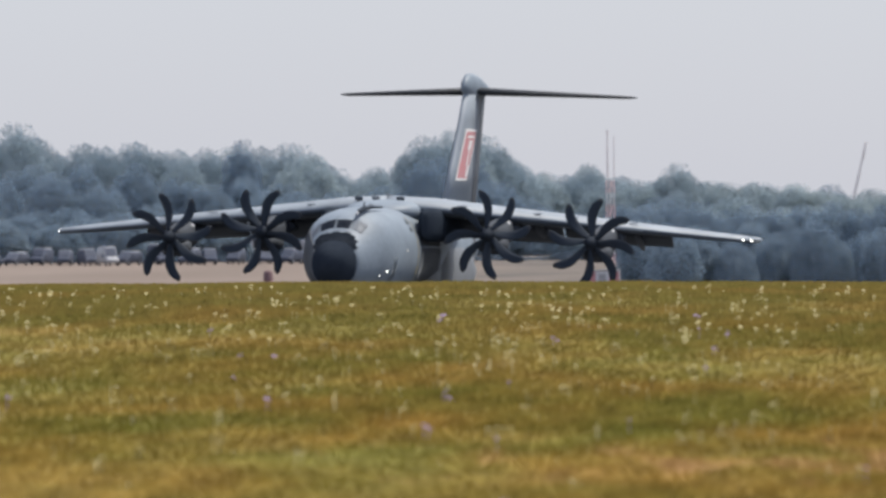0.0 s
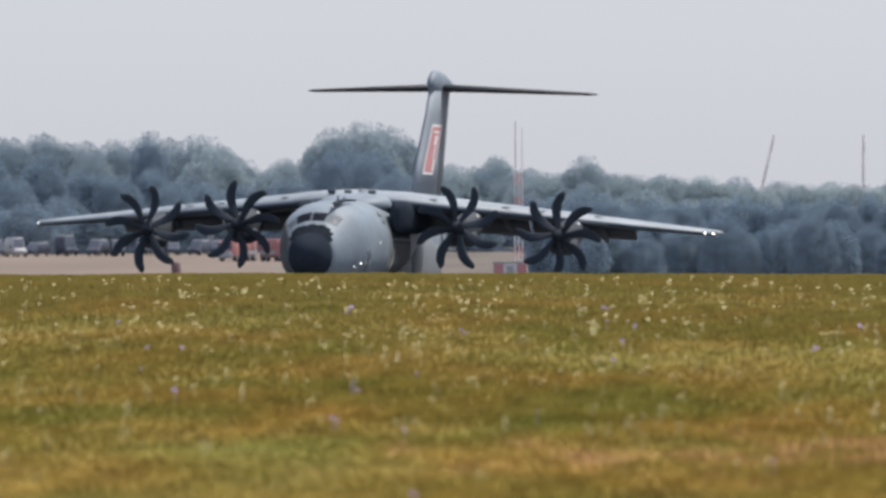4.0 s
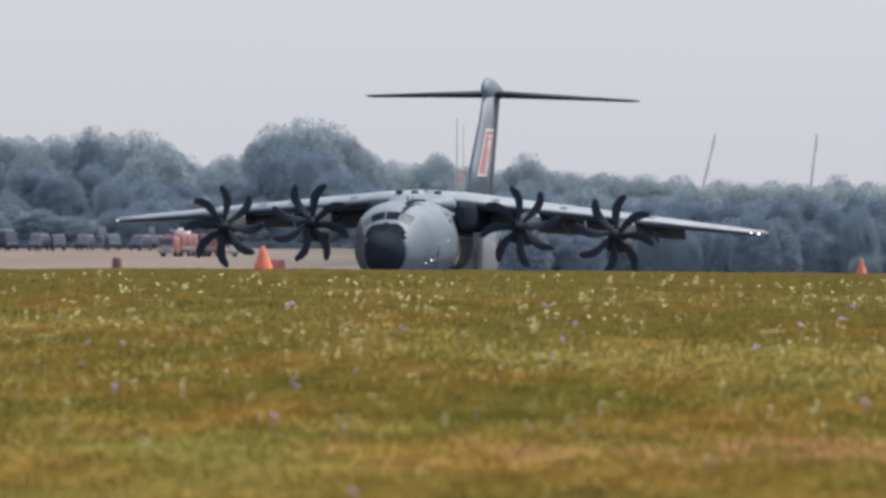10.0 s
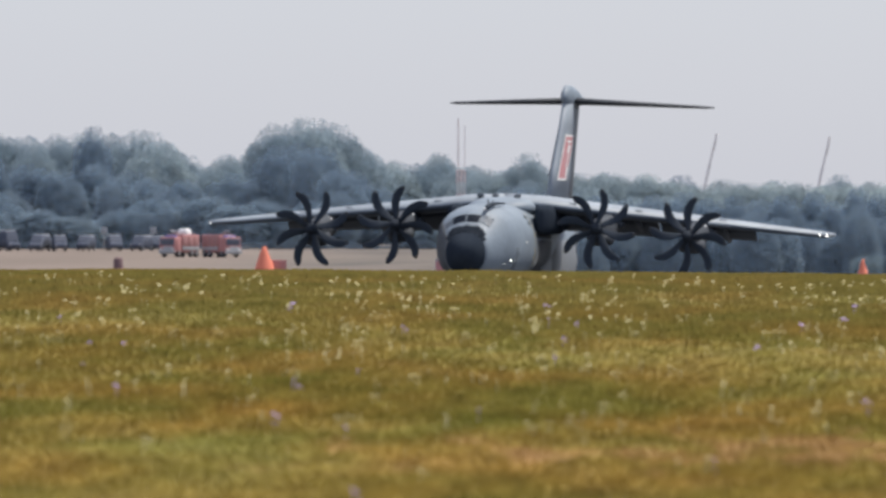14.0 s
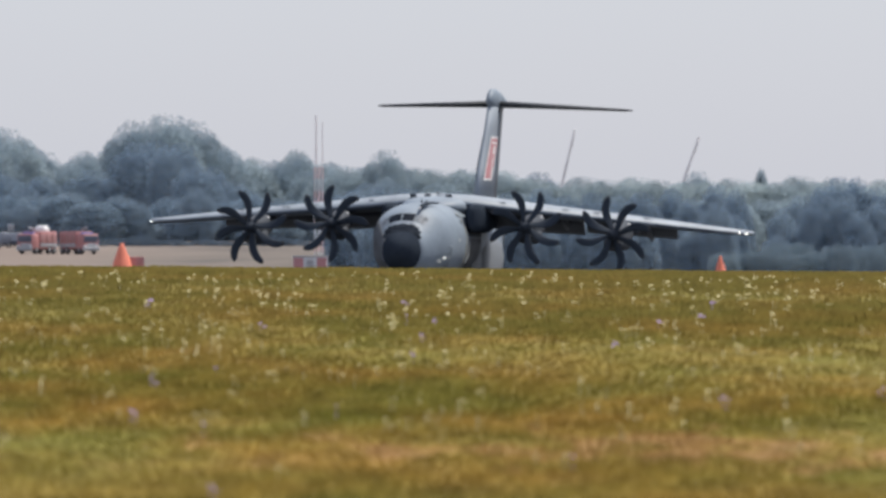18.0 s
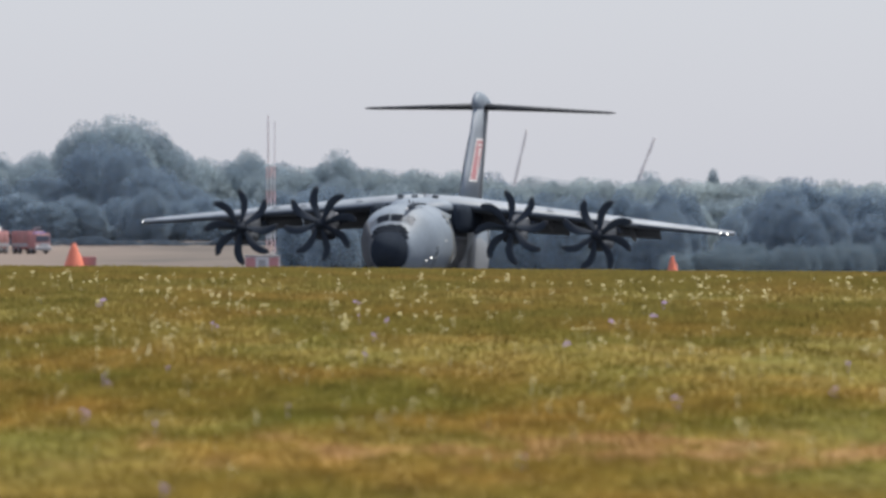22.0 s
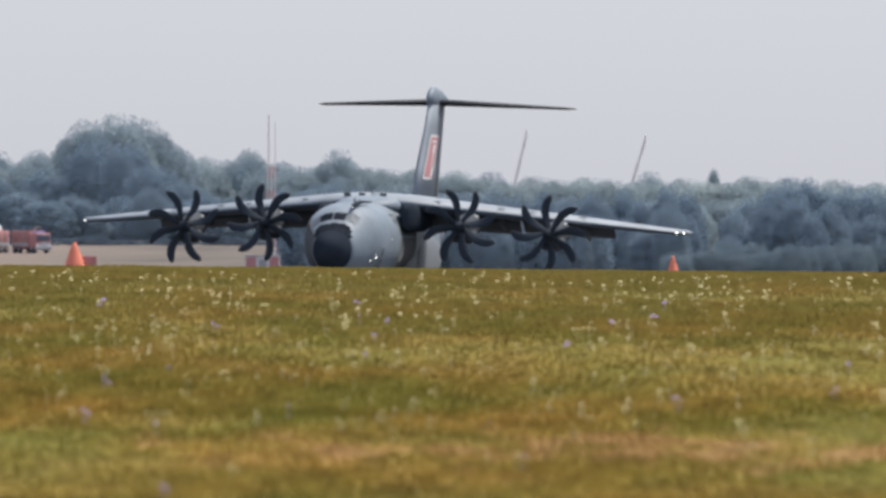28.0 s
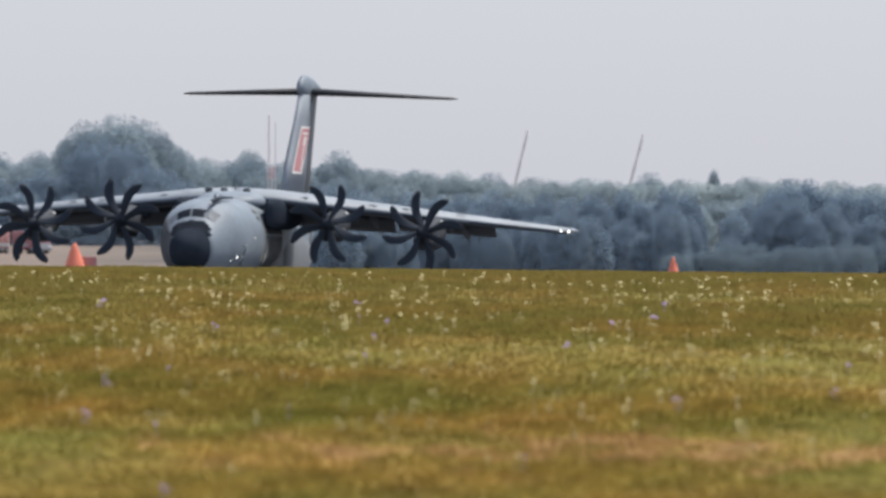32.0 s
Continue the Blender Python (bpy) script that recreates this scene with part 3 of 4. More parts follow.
def blade_mesh(curve):
    """A scimitar blade whose tip lies straight above the hub; curve +1 or -1 is the way in which it bends."""
    bm = bmesh.new()
    rings = []
    R = 2.68
    for i in range(13):
        k = i / 12
        r = 0.30 + (R - 0.30) * k
        chord = (0.26 + 0.36 * math.sin(min(1.0, k * 1.25 + 0.12) * math.pi * 0.62)) * (1 if k < 0.82 else 1 - ((k - 0.82) / 0.18) ** 2 * 0.72)
        bend = -curve * 0.40 * (math.sin(math.pi * min(1, k * 1.02) ** 1.25) * 0.78)
        th = 0.09 * (1 - k) + 0.018
        tw = radians(42 * (1 - k) ** 1.4 + 6) * curve
        ax = Vector((math.cos(tw), math.sin(tw), 0))
        ay = Vector((-math.sin(tw), math.cos(tw), 0))
        rings.append(ring((bend, 0, r), ax, ay, chord / 2, th / 2, 10, 1.7))
    loft(rings, (True, True), bm)
    for f in bm.faces:
        f.material_index = 1 if f.calc_center_median().z > R - 0.16 else 0
    return bm


ENGINES = [(-12.8, 13.9, 4.24, -1), (-6.84, 12.4, 4.62, 1), (6.84, 12.4, 4.62, -1), (12.8, 13.9, 4.24, 1)]


def build_aircraft():
    plane = thing("transport_aircraft", pose(-23, 699, 0), "grey four-engined military turboprop transport with dark nose, on a taxiway", "aircraft")
    part("fuselage", hull_skin(1.35, 44.0), PAINT, plane)
    part("radome", hull_skin(0.0, 1.35, 0.115, out=0.004), RADOME, plane, "dark grey nose radome")
    # cockpit glazing
    for s0, s1, a0, a1, mat in ((2.78, 3.62, -32, -8, GLASS), (2.76, 3.58, -5, 13.5, GLASS), (2.82, 3.72, 18, 38, SIDE_GLASS), (2.9, 3.75, -54, -37, SIDE_GLASS)):
        part("cockpit_window", hull_patch(s0, s1, a0, a1, 0.015, 8, 8), mat, plane, "dim cockpit window pane")
    for a in (-34.5, -6.5, 15.7):
        part("window_post", hull_patch(2.8, 3.8, a - 0.9, a + 0.9, 0.03, 6, 2), PAINT, plane)
    # dark paint worn unevenly behind the radome
    for s1, a0, a1 in ((2.1, -60, -50), (2.46, -50, -40), (2.52, -40, -28), (2.44, -28, -16), (2.34, -16, -8), (2.45, -8, 2), (2.36, 2, 10), (2.46, 10, 22),
                       (2.36, 22, 34), (2.14, 34, 46), (1.75, 46, 58)):
        part("worn_paint_edge", hull_patch(1.30, s1, a0, a1, 0.012, 4, 5), ANTI_GLARE, plane, "ragged dark paint edge behind the radome")
    # Darker patch paints in the shaded side of the nose.
    part("nose_shade", hull_patch(1.25, 7.5, -138, -54, 0.012, 16, 16), HULL_SHADE, plane, "darker patch painted as shade on the nose")
    # propeller warning band, crew door, small panels and markings
    part("warning_stripe", hull_patch(11.6, 11.78, 40, 150, 0.012, 2, 20), STRIPE, plane, "thin ochre warning stripe round the fuselage")
    part("warning_stripe", hull_patch(11.6, 11.78, -150, -40, 0.012, 2, 20), STRIPE, plane)
    door = part("crew_door", hull_patch(5.4, 6.4, 92, 132, 0.01), PAINT, plane, "grey crew entry door")
    part("door_handle", hull_patch(5.5, 5.75, 108, 111, 0.03, 2, 2), METAL, door)
    part("stencil_marking", hull_patch(8.4, 8.75, 86, 88.5, 0.01, 2, 2), WHITE_ART, plane, "pale unreadable stencil marking")
    for s, a in ((10.6, 47), (10.6, 58)):
        part("vent_opening", hull_patch(s, s + 0.45, a, a + 6.5, 0.012, 2, 2), DARK, plane, "small dark vent opening")
    # wing root fairing and sponsons
    rings = []
    for s, w, h in ((12.4, 0.3, 0.05), (13.2, 1.7, 0.45), (14.5, 2.2, 0.72), (17, 2.45, 0.88), (20, 2.5, 0.88), (23, 2.3, 0.75), (26, 1.8, 0.45), (29, 0.5, 0.06)):
        rings.append(ring((0, NOSE + s, 5.88), (1, 0, 0), (0, 0, 1), w, h, 24, 2.6))
    part("wing_fairing", loft(rings), PAINT, plane)
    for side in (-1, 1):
        rings = []
        for s, w, h, z in ((14.5, 0.04, 0.3, 2.45), (16.5, 0.22, 0.9, 2.45), (18.6, 0.40, 1.45, 2.46), (21.0, 0.55, 1.75, 2.48), (25, 0.55, 1.7, 2.5), (28, 0.45, 1.2, 2.5), (30.5, 0.1, 0.15, 2.5)):
            rings.append(ring((side * 2.42, NOSE + s, z), (1, 0, 0), (0, 0, 1), w, h, 20, 2.5))
        # Fairing front coloured dark for the shade that falls there.
        part("sponson_nose", loft(rings[:3]), HULL_SHADE, plane, "front of the main-gear fairing, coloured dark as shade")
        part("wheel_sponson", loft(rings[2:]), PAINT_LOW, plane, "bulged main-gear fairing")
        part("paratroop_door", hull_patch(29.0, 30.0, side * 70, side * 105, 0.01), PAINT_LOW, plane)
        # Two patches paint in the shade below the wing root.
        part("wing_shade_patch", hull_patch(12.2, 18.0, side * 62, side * 82, 0.03, 6, 14), WING_SHADE, plane, "dark patch painted as wing shade on the hull")
        part("wing_shade_patch", hull_patch(12.3, 18.0, side * 84, side * 135, 0.028, 6, 10), HULL_SHADE, plane, "lighter grey patch painted as wing shade low on the hull")
    # antennas along the crown
    for s, h in ((9.4, 0.32), (11.2, 0.26), (16.2, 0.30)):
        base = 6.14 if s < 12 else 6.75
        part("blade_antenna", loft([ring((0.0, NOSE + s + 0.12 * k, base + h * k - 0.03), (1, 0, 0), (0, 1, 0), 0.05, 0.26 - 0.1 * k, 8) for k in (0, 0.5, 1)]), FLAP, plane, "small dark blade antenna")
    for x, s in ((-1.6, 15.4), (-0.6, 15.6), (0.9, 15.5)):
        part("crown_antenna", block((x, NOSE + s, 6.72), (0.42, 0.5, 0.22), 0.06), FLAP, plane, "low dark antenna on the wing crown")
    # refuelling probe above the cockpit
    # Dark probe; near-black colour and thick front also paint in its shadow.
    probe = part("refuelling_probe", tube([(0.84, NOSE + 3.8, 5.74), (0.88, NOSE + 4.1, 5.84), (0.96, NOSE + 4.7, 5.98), (1.15, NOSE + 6.0, 6.12), (1.4, NOSE + 8.0, 6.14)],
                                     [0.09, 0.15, 0.16, 0.10, 0.06]), BLADE, plane, "dark refuelling probe above the cockpit")
    part("probe_nozzle", tube([(0.80, NOSE + 3.55, 5.64), (0.84, NOSE + 3.84, 5.75)], [0.06, 0.1]), METAL, probe)
    # nose lights and gear
    part("landing_lamp", block((2.47, NOSE + 4.6, 2.34), (0.06, 0.06, 0.06), 0.015), LAMP, plane, "lit white landing lamp")
    # Second small glow added for a glint low on the nose.
    part("small_nose_glow", block((2.2, NOSE + 3.9, 2.1), (0.035, 0.035, 0.035), 0.01), LAMP, plane, "small glowing spot low on the nose")
    strut = part("nose_gear_leg", tube([(0, NOSE + 5.2, 1.0), (0, NOSE + 5.2, 0.45)], [0.13, 0.13]), METAL, plane)
    for x in (-0.3, 0.3):
        part("nose_wheel", wheel_mesh(0.48, 0.3), BLACK, strut, at=pose(x, NOSE + 5.2, 0.48))
    for side in (-1, 1):
        for s in (18.2, 20.0, 21.8):
            leg = part("main_gear_leg", tube([(side * 2.9, NOSE + s, 1.3), (side * 2.9, NOSE + s, 0.55)], [0.16, 0.16]), METAL, plane)
            for dx in (-0.32, 0.32):
                part("main_wheel", wheel_mesh(0.58, 0.4), BLACK, leg, at=pose(side * 2.9 + dx, NOSE + s, 0.58))
    # wings
    for side in (-1, 1):
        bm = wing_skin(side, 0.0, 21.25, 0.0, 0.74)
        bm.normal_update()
        # Downward faces take the darker grey as painted shade.
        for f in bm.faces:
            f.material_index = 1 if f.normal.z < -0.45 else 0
        wing = part("wing", bm, [WING_SKIN, WING_UNDER_SHADE], plane, "tapered drooping grey wing")
        part("flap", wing_skin(side, 3.1, 9.6, 0.74, 1.0, 5, 0.34, 42), FLAP, wing, "lowered inboard flap, coloured dark as shade")
        part("flap", wing_skin(side, 9.75, 16.1, 0.74, 1.0, 5, 0.24, 38), FLAP, wing, "lowered outboard flap, coloured dark as shade")
        part("aileron", wing_skin(side, 16.25, 20.9, 0.745, 1.0, 5, 0.0, 3), WING_SKIN, wing)
        part("wing_tip_cap", loft([ring((side * (21.25 + 0.28 * k), NOSE + 22.05 + 0.2 * k, 4.60), (0, 1, 0), (0, 0, 1), 1.3 * (1 - 0.6 * k * k), 0.16 * (1 - 0.75 * k), 14) for k in (0, 0.35, 0.7, 1.0)]), WING_SKIN, wing)
        for x in (8.4, 14.2):
            le, z, chord, th = wing_at(x)
            part("flap_track_fairing", loft([ring((side * x, NOSE + le + chord * c, z - d), (1, 0, 0), (0, 0, 1), w, h, 12) for c, d, w, h in
                 ((0.35, 0.3, 0.05, 0.08), (0.55, 0.55, 0.2, 0.28), (0.8, 0.78, 0.2, 0.32), (1.0, 1.05, 0.14, 0.22), (1.1, 1.2, 0.04, 0.06))]), FLAP, wing, "dark flap track fairing")
        for x in (4.6, 8.9, 11.0, 14.4):
            le, z, chord, th = wing_at(x)
            part("vortex_strip", block((side * x, NOSE + le + 0.35, z + 0.36), (0.5, 0.12, 0.05), 0.02), FLAP, wing)
        part("tip_lamp", block((side * 21.2, NOSE + 20.75, 4.53), (0.10 if side > 0 else 0.06, 0.08, 0.08 if side > 0 else 0.055), 0.015), LAMP, wing, "lit white wing-tip lamp")
        if side > 0:
            part("tip_lamp", block((side * 20.72, NOSE + 20.6, 4.55), (0.08, 0.1, 0.07), 0.02), LAMP, wing, "lit white wing-tip lamp")
        # Near-black colour paints in the shade under the wing root.
        part("shaded_root_fairing", loft([ring((side * 2.95, NOSE + s, 5.16), (1, 0, 0), (0, 0, 1), w * 0.58, h * 0.95, 20, 3.0) for s, w, h in
             ((12.3, 0.12, 0.7), (12.7, 0.6, 0.95), (13.6, 0.95, 1.04), (15.5, 1.12, 1.06), (19.0, 1.1, 0.98), (22.0, 0.7, 0.7), (24.0, 0.1, 0.3))]), RADOME, plane, "rounded wing-root fairing beside the propeller, coloured near black as shade")
    # engines with their propellers
    props = []
    for x, s, z, bend in ENGINES:
        le = wing_at(abs(x))[0]
        rings = []
        end = le + 1.8 - s
        for k, r, dz in ((0.02, 0.50, -0.02), (0.10, 0.66, -0.04), (0.28, 0.80, -0.06), (0.5, 0.88, 0.05), (0.75, 0.86, 0.35), (1.0, 0.72, 0.75), (1.3, 0.42, 0.95), (1.55, 0.1, 1.0)):
            rings.append(ring((x, NOSE + s + 0.35 + end * k, z + dz * 0.8), (1, 0, 0), (0, 0, 1), r * 0.9, r, 20, 2.3))
        nac = part("engine_nacelle", loft(rings), NACELLE, plane, "grey turboprop engine nacelle")
        part("intake_lip", loft([ring((x, NOSE + s + 0.42 + 0.25 * k, z - 0.62), (1, 0, 0), (0, 0, 1), 0.48 + 0.08 * k, 0.26 + 0.05 * k, 16, 2.6) for k in (0, 0.5, 1, 3, 6)]), NACELLE, nac)
        part("intake_duct", loft([ring((x, NOSE + s + 0.41 + 0.004 * k, z - 0.62), (1, 0, 0), (0, 0, 1), 0.40, 0.19, 16, 2.6) for k in (0, 1)]), DARK, nac, "dark chin intake")
        part("exhaust_stub", tube([(x + 0.75, NOSE + s + end * 0.75, z + 0.35), (x + 0.95, NOSE + s + end * 0.75 + 0.7, z + 0.3)], [0.26, 0.24], 12), NACELLE, nac, "grey exhaust stub")
        # Pale block paints in the sunlit spot on the nacelle top.
        part("nacelle_sunlit_block", block((x + 0.5, NOSE + s + 0.35 + end * 0.6, z + 0.62), (0.42, 1.2, 0.46), 0.14, taper=0.5), SUNLIT_PATCH, nac, "pale block painted as sunlight on the nacelle top")
        prop = part("propeller", loft([ring((0, y, 0), (1, 0, 0), (0, 0, 1), r, r, 20) for y, r in
                    ((-0.72, 0.04), (-0.66, 0.14), (-0.5, 0.25), (-0.25, 0.35), (0.0, 0.41), (0.3, 0.43))]), SPINNER, plane,
                    "eight-bladed black scimitar propeller", at=pose(x, NOSE + s, z))
        base = None
        for k in range(8):
            if base is None:
                base = part("blade", blade_mesh(bend), [BLADE, TIP], prop)
            else:
                b = new("blade", base.data)
                b.parent = prop
                b.matrix_basis = pose(0, 0, 0, 0, 45 * k, 0)
        props.append(prop)
    # tail
    fin_sections = [(0, 32.4, 6.2, 9.7, 0.098), (0, 34.6, 9.0, 8.45, 0.098), (0, 37.2, 11.8, 6.8, 0.105), (0, 38.6, 13.75, 6.1, 0.105)]
    fin = part("fin", tail_skin(fin_sections, 0.0, 0.68, True), FIN_GREY, plane, "tall swept grey fin with red artwork")
    part("rudder", tail_skin(fin_sections, 0.685, 1.0, True, 5), PAINT_LOW, fin)
    part("dorsal_fillet", loft([ring((0, NOSE + s, 6.3), (1, 0, 0), (0, 0, 1), w, h, 12) for s, w, h in ((29.5, 0.08, 0.1), (32, 0.25, 0.45), (34.5, 0.5, 0.9), (37, 0.55, 0.9), (40.5, 0.3, 0.4), (43, 0.06, 0.1))]), WING_SKIN, fin, "pale fillet at the foot of the fin")
    part("fin_bullet", loft([ring((0, NOSE + s, z), (1, 0, 0), (0, 0, 1), w, h, 16) for s, w, h, z in
         ((38.0, 0.06, 0.08, 13.8), (38.4, 0.28, 0.5, 13.85), (39.2, 0.38, 0.80, 13.88), (40.6, 0.43, 0.84, 13.86), (42.4, 0.42, 0.70, 13.8), (44.2, 0.34, 0.4, 13.75), (45.2, 0.05, 0.06, 13.75))]), PAINT, fin, "rounded fin-top fairing")
    for side in (-1, 1):
        sec = [(0.0, 40.0, 13.62, 4.9, 0.105), (side * 4.5, 42.3, 13.52, 3.5, 0.10), (side * 8.85, 44.6, 13.41, 2.1, 0.09), (side * 9.27, 45.1, 13.41, 1.5, 0.06)]
        stab = part("tailplane", tail_skin(sec, 0.0, 0.70, False), TAIL_SHADE, plane, "slim swept tailplane on the fin top")
        part("elevator", tail_skin(sec, 0.705, 1.0, False, 5), TAIL_SHADE, stab)

    def fin_panel(z0, z1, m0, m1, out, mat, name, label):
        """A painted panel on either face of the fin, from m0 to m1 metres behind its leading edge."""
        for side in (-1, 1):
            bm = bmesh.new()
            rows = []
            for i in range(9):
                z = z0 + (z1 - z0) * i / 8
                for (_, l0, h0, c0, th), (_, l1, h1, c1, _) in zip(fin_sections, fin_sections[1:]):
                    if z <= h1:
                        break
                k = (z - h0) / (h1 - h0)
                le, chord = l0 + (l1 - l0) * k, c0 + (c1 - c0) * k
                spare = 1.0 + 0.11 * (z - 8.1)
                row = []
                for j in range(9):
                    c = (m0 + (m1 - m0) * j / 8) * spare / chord
                    h = 5 * 0.105 * (0.2969 * math.sqrt(c) - 0.126 * c - 0.3516 * c * c + 0.2843 * c ** 3 - 0.1015 * c ** 4) * chord
                    row.append(bm.verts.new((side * (h + out), NOSE + le + c * chord, z)))
                rows.append(row)
            for a, b in zip(rows, rows[1:]):
                for j in range(8):
                    bm.faces.new((a[j], a[j + 1], b[j + 1], b[j]))
            bmesh.ops.recalc_face_normals(bm, faces=bm.faces)
            part(name, bm, mat, fin, label)
    fin_panel(8.05, 11.25, 0.55, 3.1, 0.01, WHITE_ART, "artwork_border", "white border of the tail artwork")
    fin_panel(8.2, 11.1, 0.72, 2.9, 0.018, RED_ART, "artwork_panel", "red tail artwork panel paled by painted haze")
    for z0, z1, m0, m1 in ((8.3, 9.0, 2.25, 2.75), (9.0, 9.9, 1.95, 2.25), (9.95, 10.55, 1.55, 2.3), (10.7, 10.85, 1.1, 2.5)):
        fin_panel(z0, z1, m0, m1, 0.026, WHITE_ART, "artwork_mark", "pale shape in the tail artwork")
    return plane, props


AIRCRAFT, PROPELLERS = build_aircraft()


# ---- airfield things beyond the aircraft ----
def ground_spot(px, d):
    x = (px - 784) / FOCAL * d
    return Vector((x, d, ground_z(x, d)))


def build_marker(px, d, top_py, wide, label, skirt):
    """A cone-shaped fabric marker with a low board beside it."""
    p = ground_spot(px, d)
    h = EYE_Z + (LEVEL - top_py) / FOCAL * d - p.z
    ob = thing("marker_cone", Matrix.Translation(p), label, "marker", "orange airfield markers")
    rings = []
    for k, r in ((0, 1.0), (0.06, 0.98), (0.3, 0.78), (0.6, 0.52), (0.85, 0.27), (0.97, 0.13), (1.0, 0.05)):
        rings.append([v + Vector((0.04 * math.sin(9 * k + i), 0, 0)) for i, v in enumerate(ring((0, 0, h * k), (1, 0, 0), (0, 1, 0), wide * r, wide * r, 14, 2.2))])
    part("cone", loft(rings), ORANGE, ob)
    part("base_plate", block((0, 0, 0.05), (wide * 2.2, wide * 2.2, 0.1), 0.03), RED_LOW, ob)
    if skirt:
        part("side_board", block((wide * 0.95, 0.9, h * 0.33), (wide * 1.05, 0.2, h * 0.66), 0.05), RED_LOW, ob, "red board paled by painted haze beside the cone")
    return ob


build_marker(131, 1120, 430, 1.42, "bright orange cone marker with a haze-paled red board", True)
build_marker(1190, 1120, 453, 0.80, "small bright orange cone marker in the grass", False)

drum = thing("marker_drum", Matrix.Translation(ground_spot(-128, 1150)), "small dark brown-red marker drum on pale grass", "marker")
part("drum", loft([ring((0, 0, z), (1, 0, 0), (0, 1, 0), r, r, 16) for z, r in ((0, 0.45), (0.05, 0.5), (1.3, 0.5), (2.5, 0.46), (2.72, 0.3))]),
     material("brown_red_drum", (0.19, 0.115, 0.12), 0.8, scale=1.0), drum)
part("drum_band", loft([ring((0, 0, z), (1, 0, 0), (0, 1, 0), 0.52, 0.52, 16) for z in (1.3, 1.6)]), RED_LOW, drum)


def build_mast():
    """A red and white aerial mast with a thinner pole beside it and a banded hut."""
    d = 1300
    p = ground_spot(479, d)
    top = EYE_Z + (LEVEL - 204) / FOCAL * d - p.z
    ob = thing("aerial_mast", Matrix.Translation(p), "slender red and white aerial mast with two poles", "mast")
    # lattice legs and rungs
    n = 9
    for i in range(n):
        z0, z1 = top * 0.68 * i / n, top * 0.68 * (i + 1) / n
        bm = bmesh.new()
        for x, y in ((-0.45, 0), (0.45, 0), (0, 0.7)):
            tube([(x, y, z0), (x, y, z1)], [0.055, 0.055], 6, bm)
        for a, b in (((-0.45, 0), (0.45, 0)), ((0.45, 0), (0, 0.7)), ((0, 0.7), (-0.45, 0))):
            tube([(*a, z0), (*b, z1)], [0.035, 0.035], 5, bm)
            tube([(*a, z1), (*b, z1)], [0.035, 0.035], 5, bm)
        part("mast_section", bm, MAST_RED if i % 2 == 0 else MAST_WHITE, ob, "", False)
    part("top_pole", tube([(-0.3, 0, top * 0.7), (-0.3, 0, top)], [0.10, 0.08], 8), MAST_POLE, ob, "", False)
    part("side_pole", tube([(0.42, 0, top * 0.7), (0.42, 0, top * 0.96)], [0.06, 0.045], 8), MAST_POLE, ob, "", False)
    hut = thing("equipment_hut", Matrix.Translation(ground_spot(464, d - 6)), "small white and red airfield equipment hut", "hut")
    part("hut_wall", block((0, 0, 1.1), (3.8, 2.0, 2.2), 0.05), MAST_WHITE, hut)
    part("hut_roof", block((0, 0, 2.27), (4.0, 2.3, 0.14), 0.05), MAST_GREY, hut)
    for x in (-1.3, 1.3):
        part("red_panel", block((x, -1.02, 1.1), (1.1, 0.06, 2.0), 0.02), HUT_RED, hut)
    part("hut_door", block((0, -1.02, 0.95), (0.8, 0.06, 1.8), 0.02), MAST_GREY, hut)


build_mast()


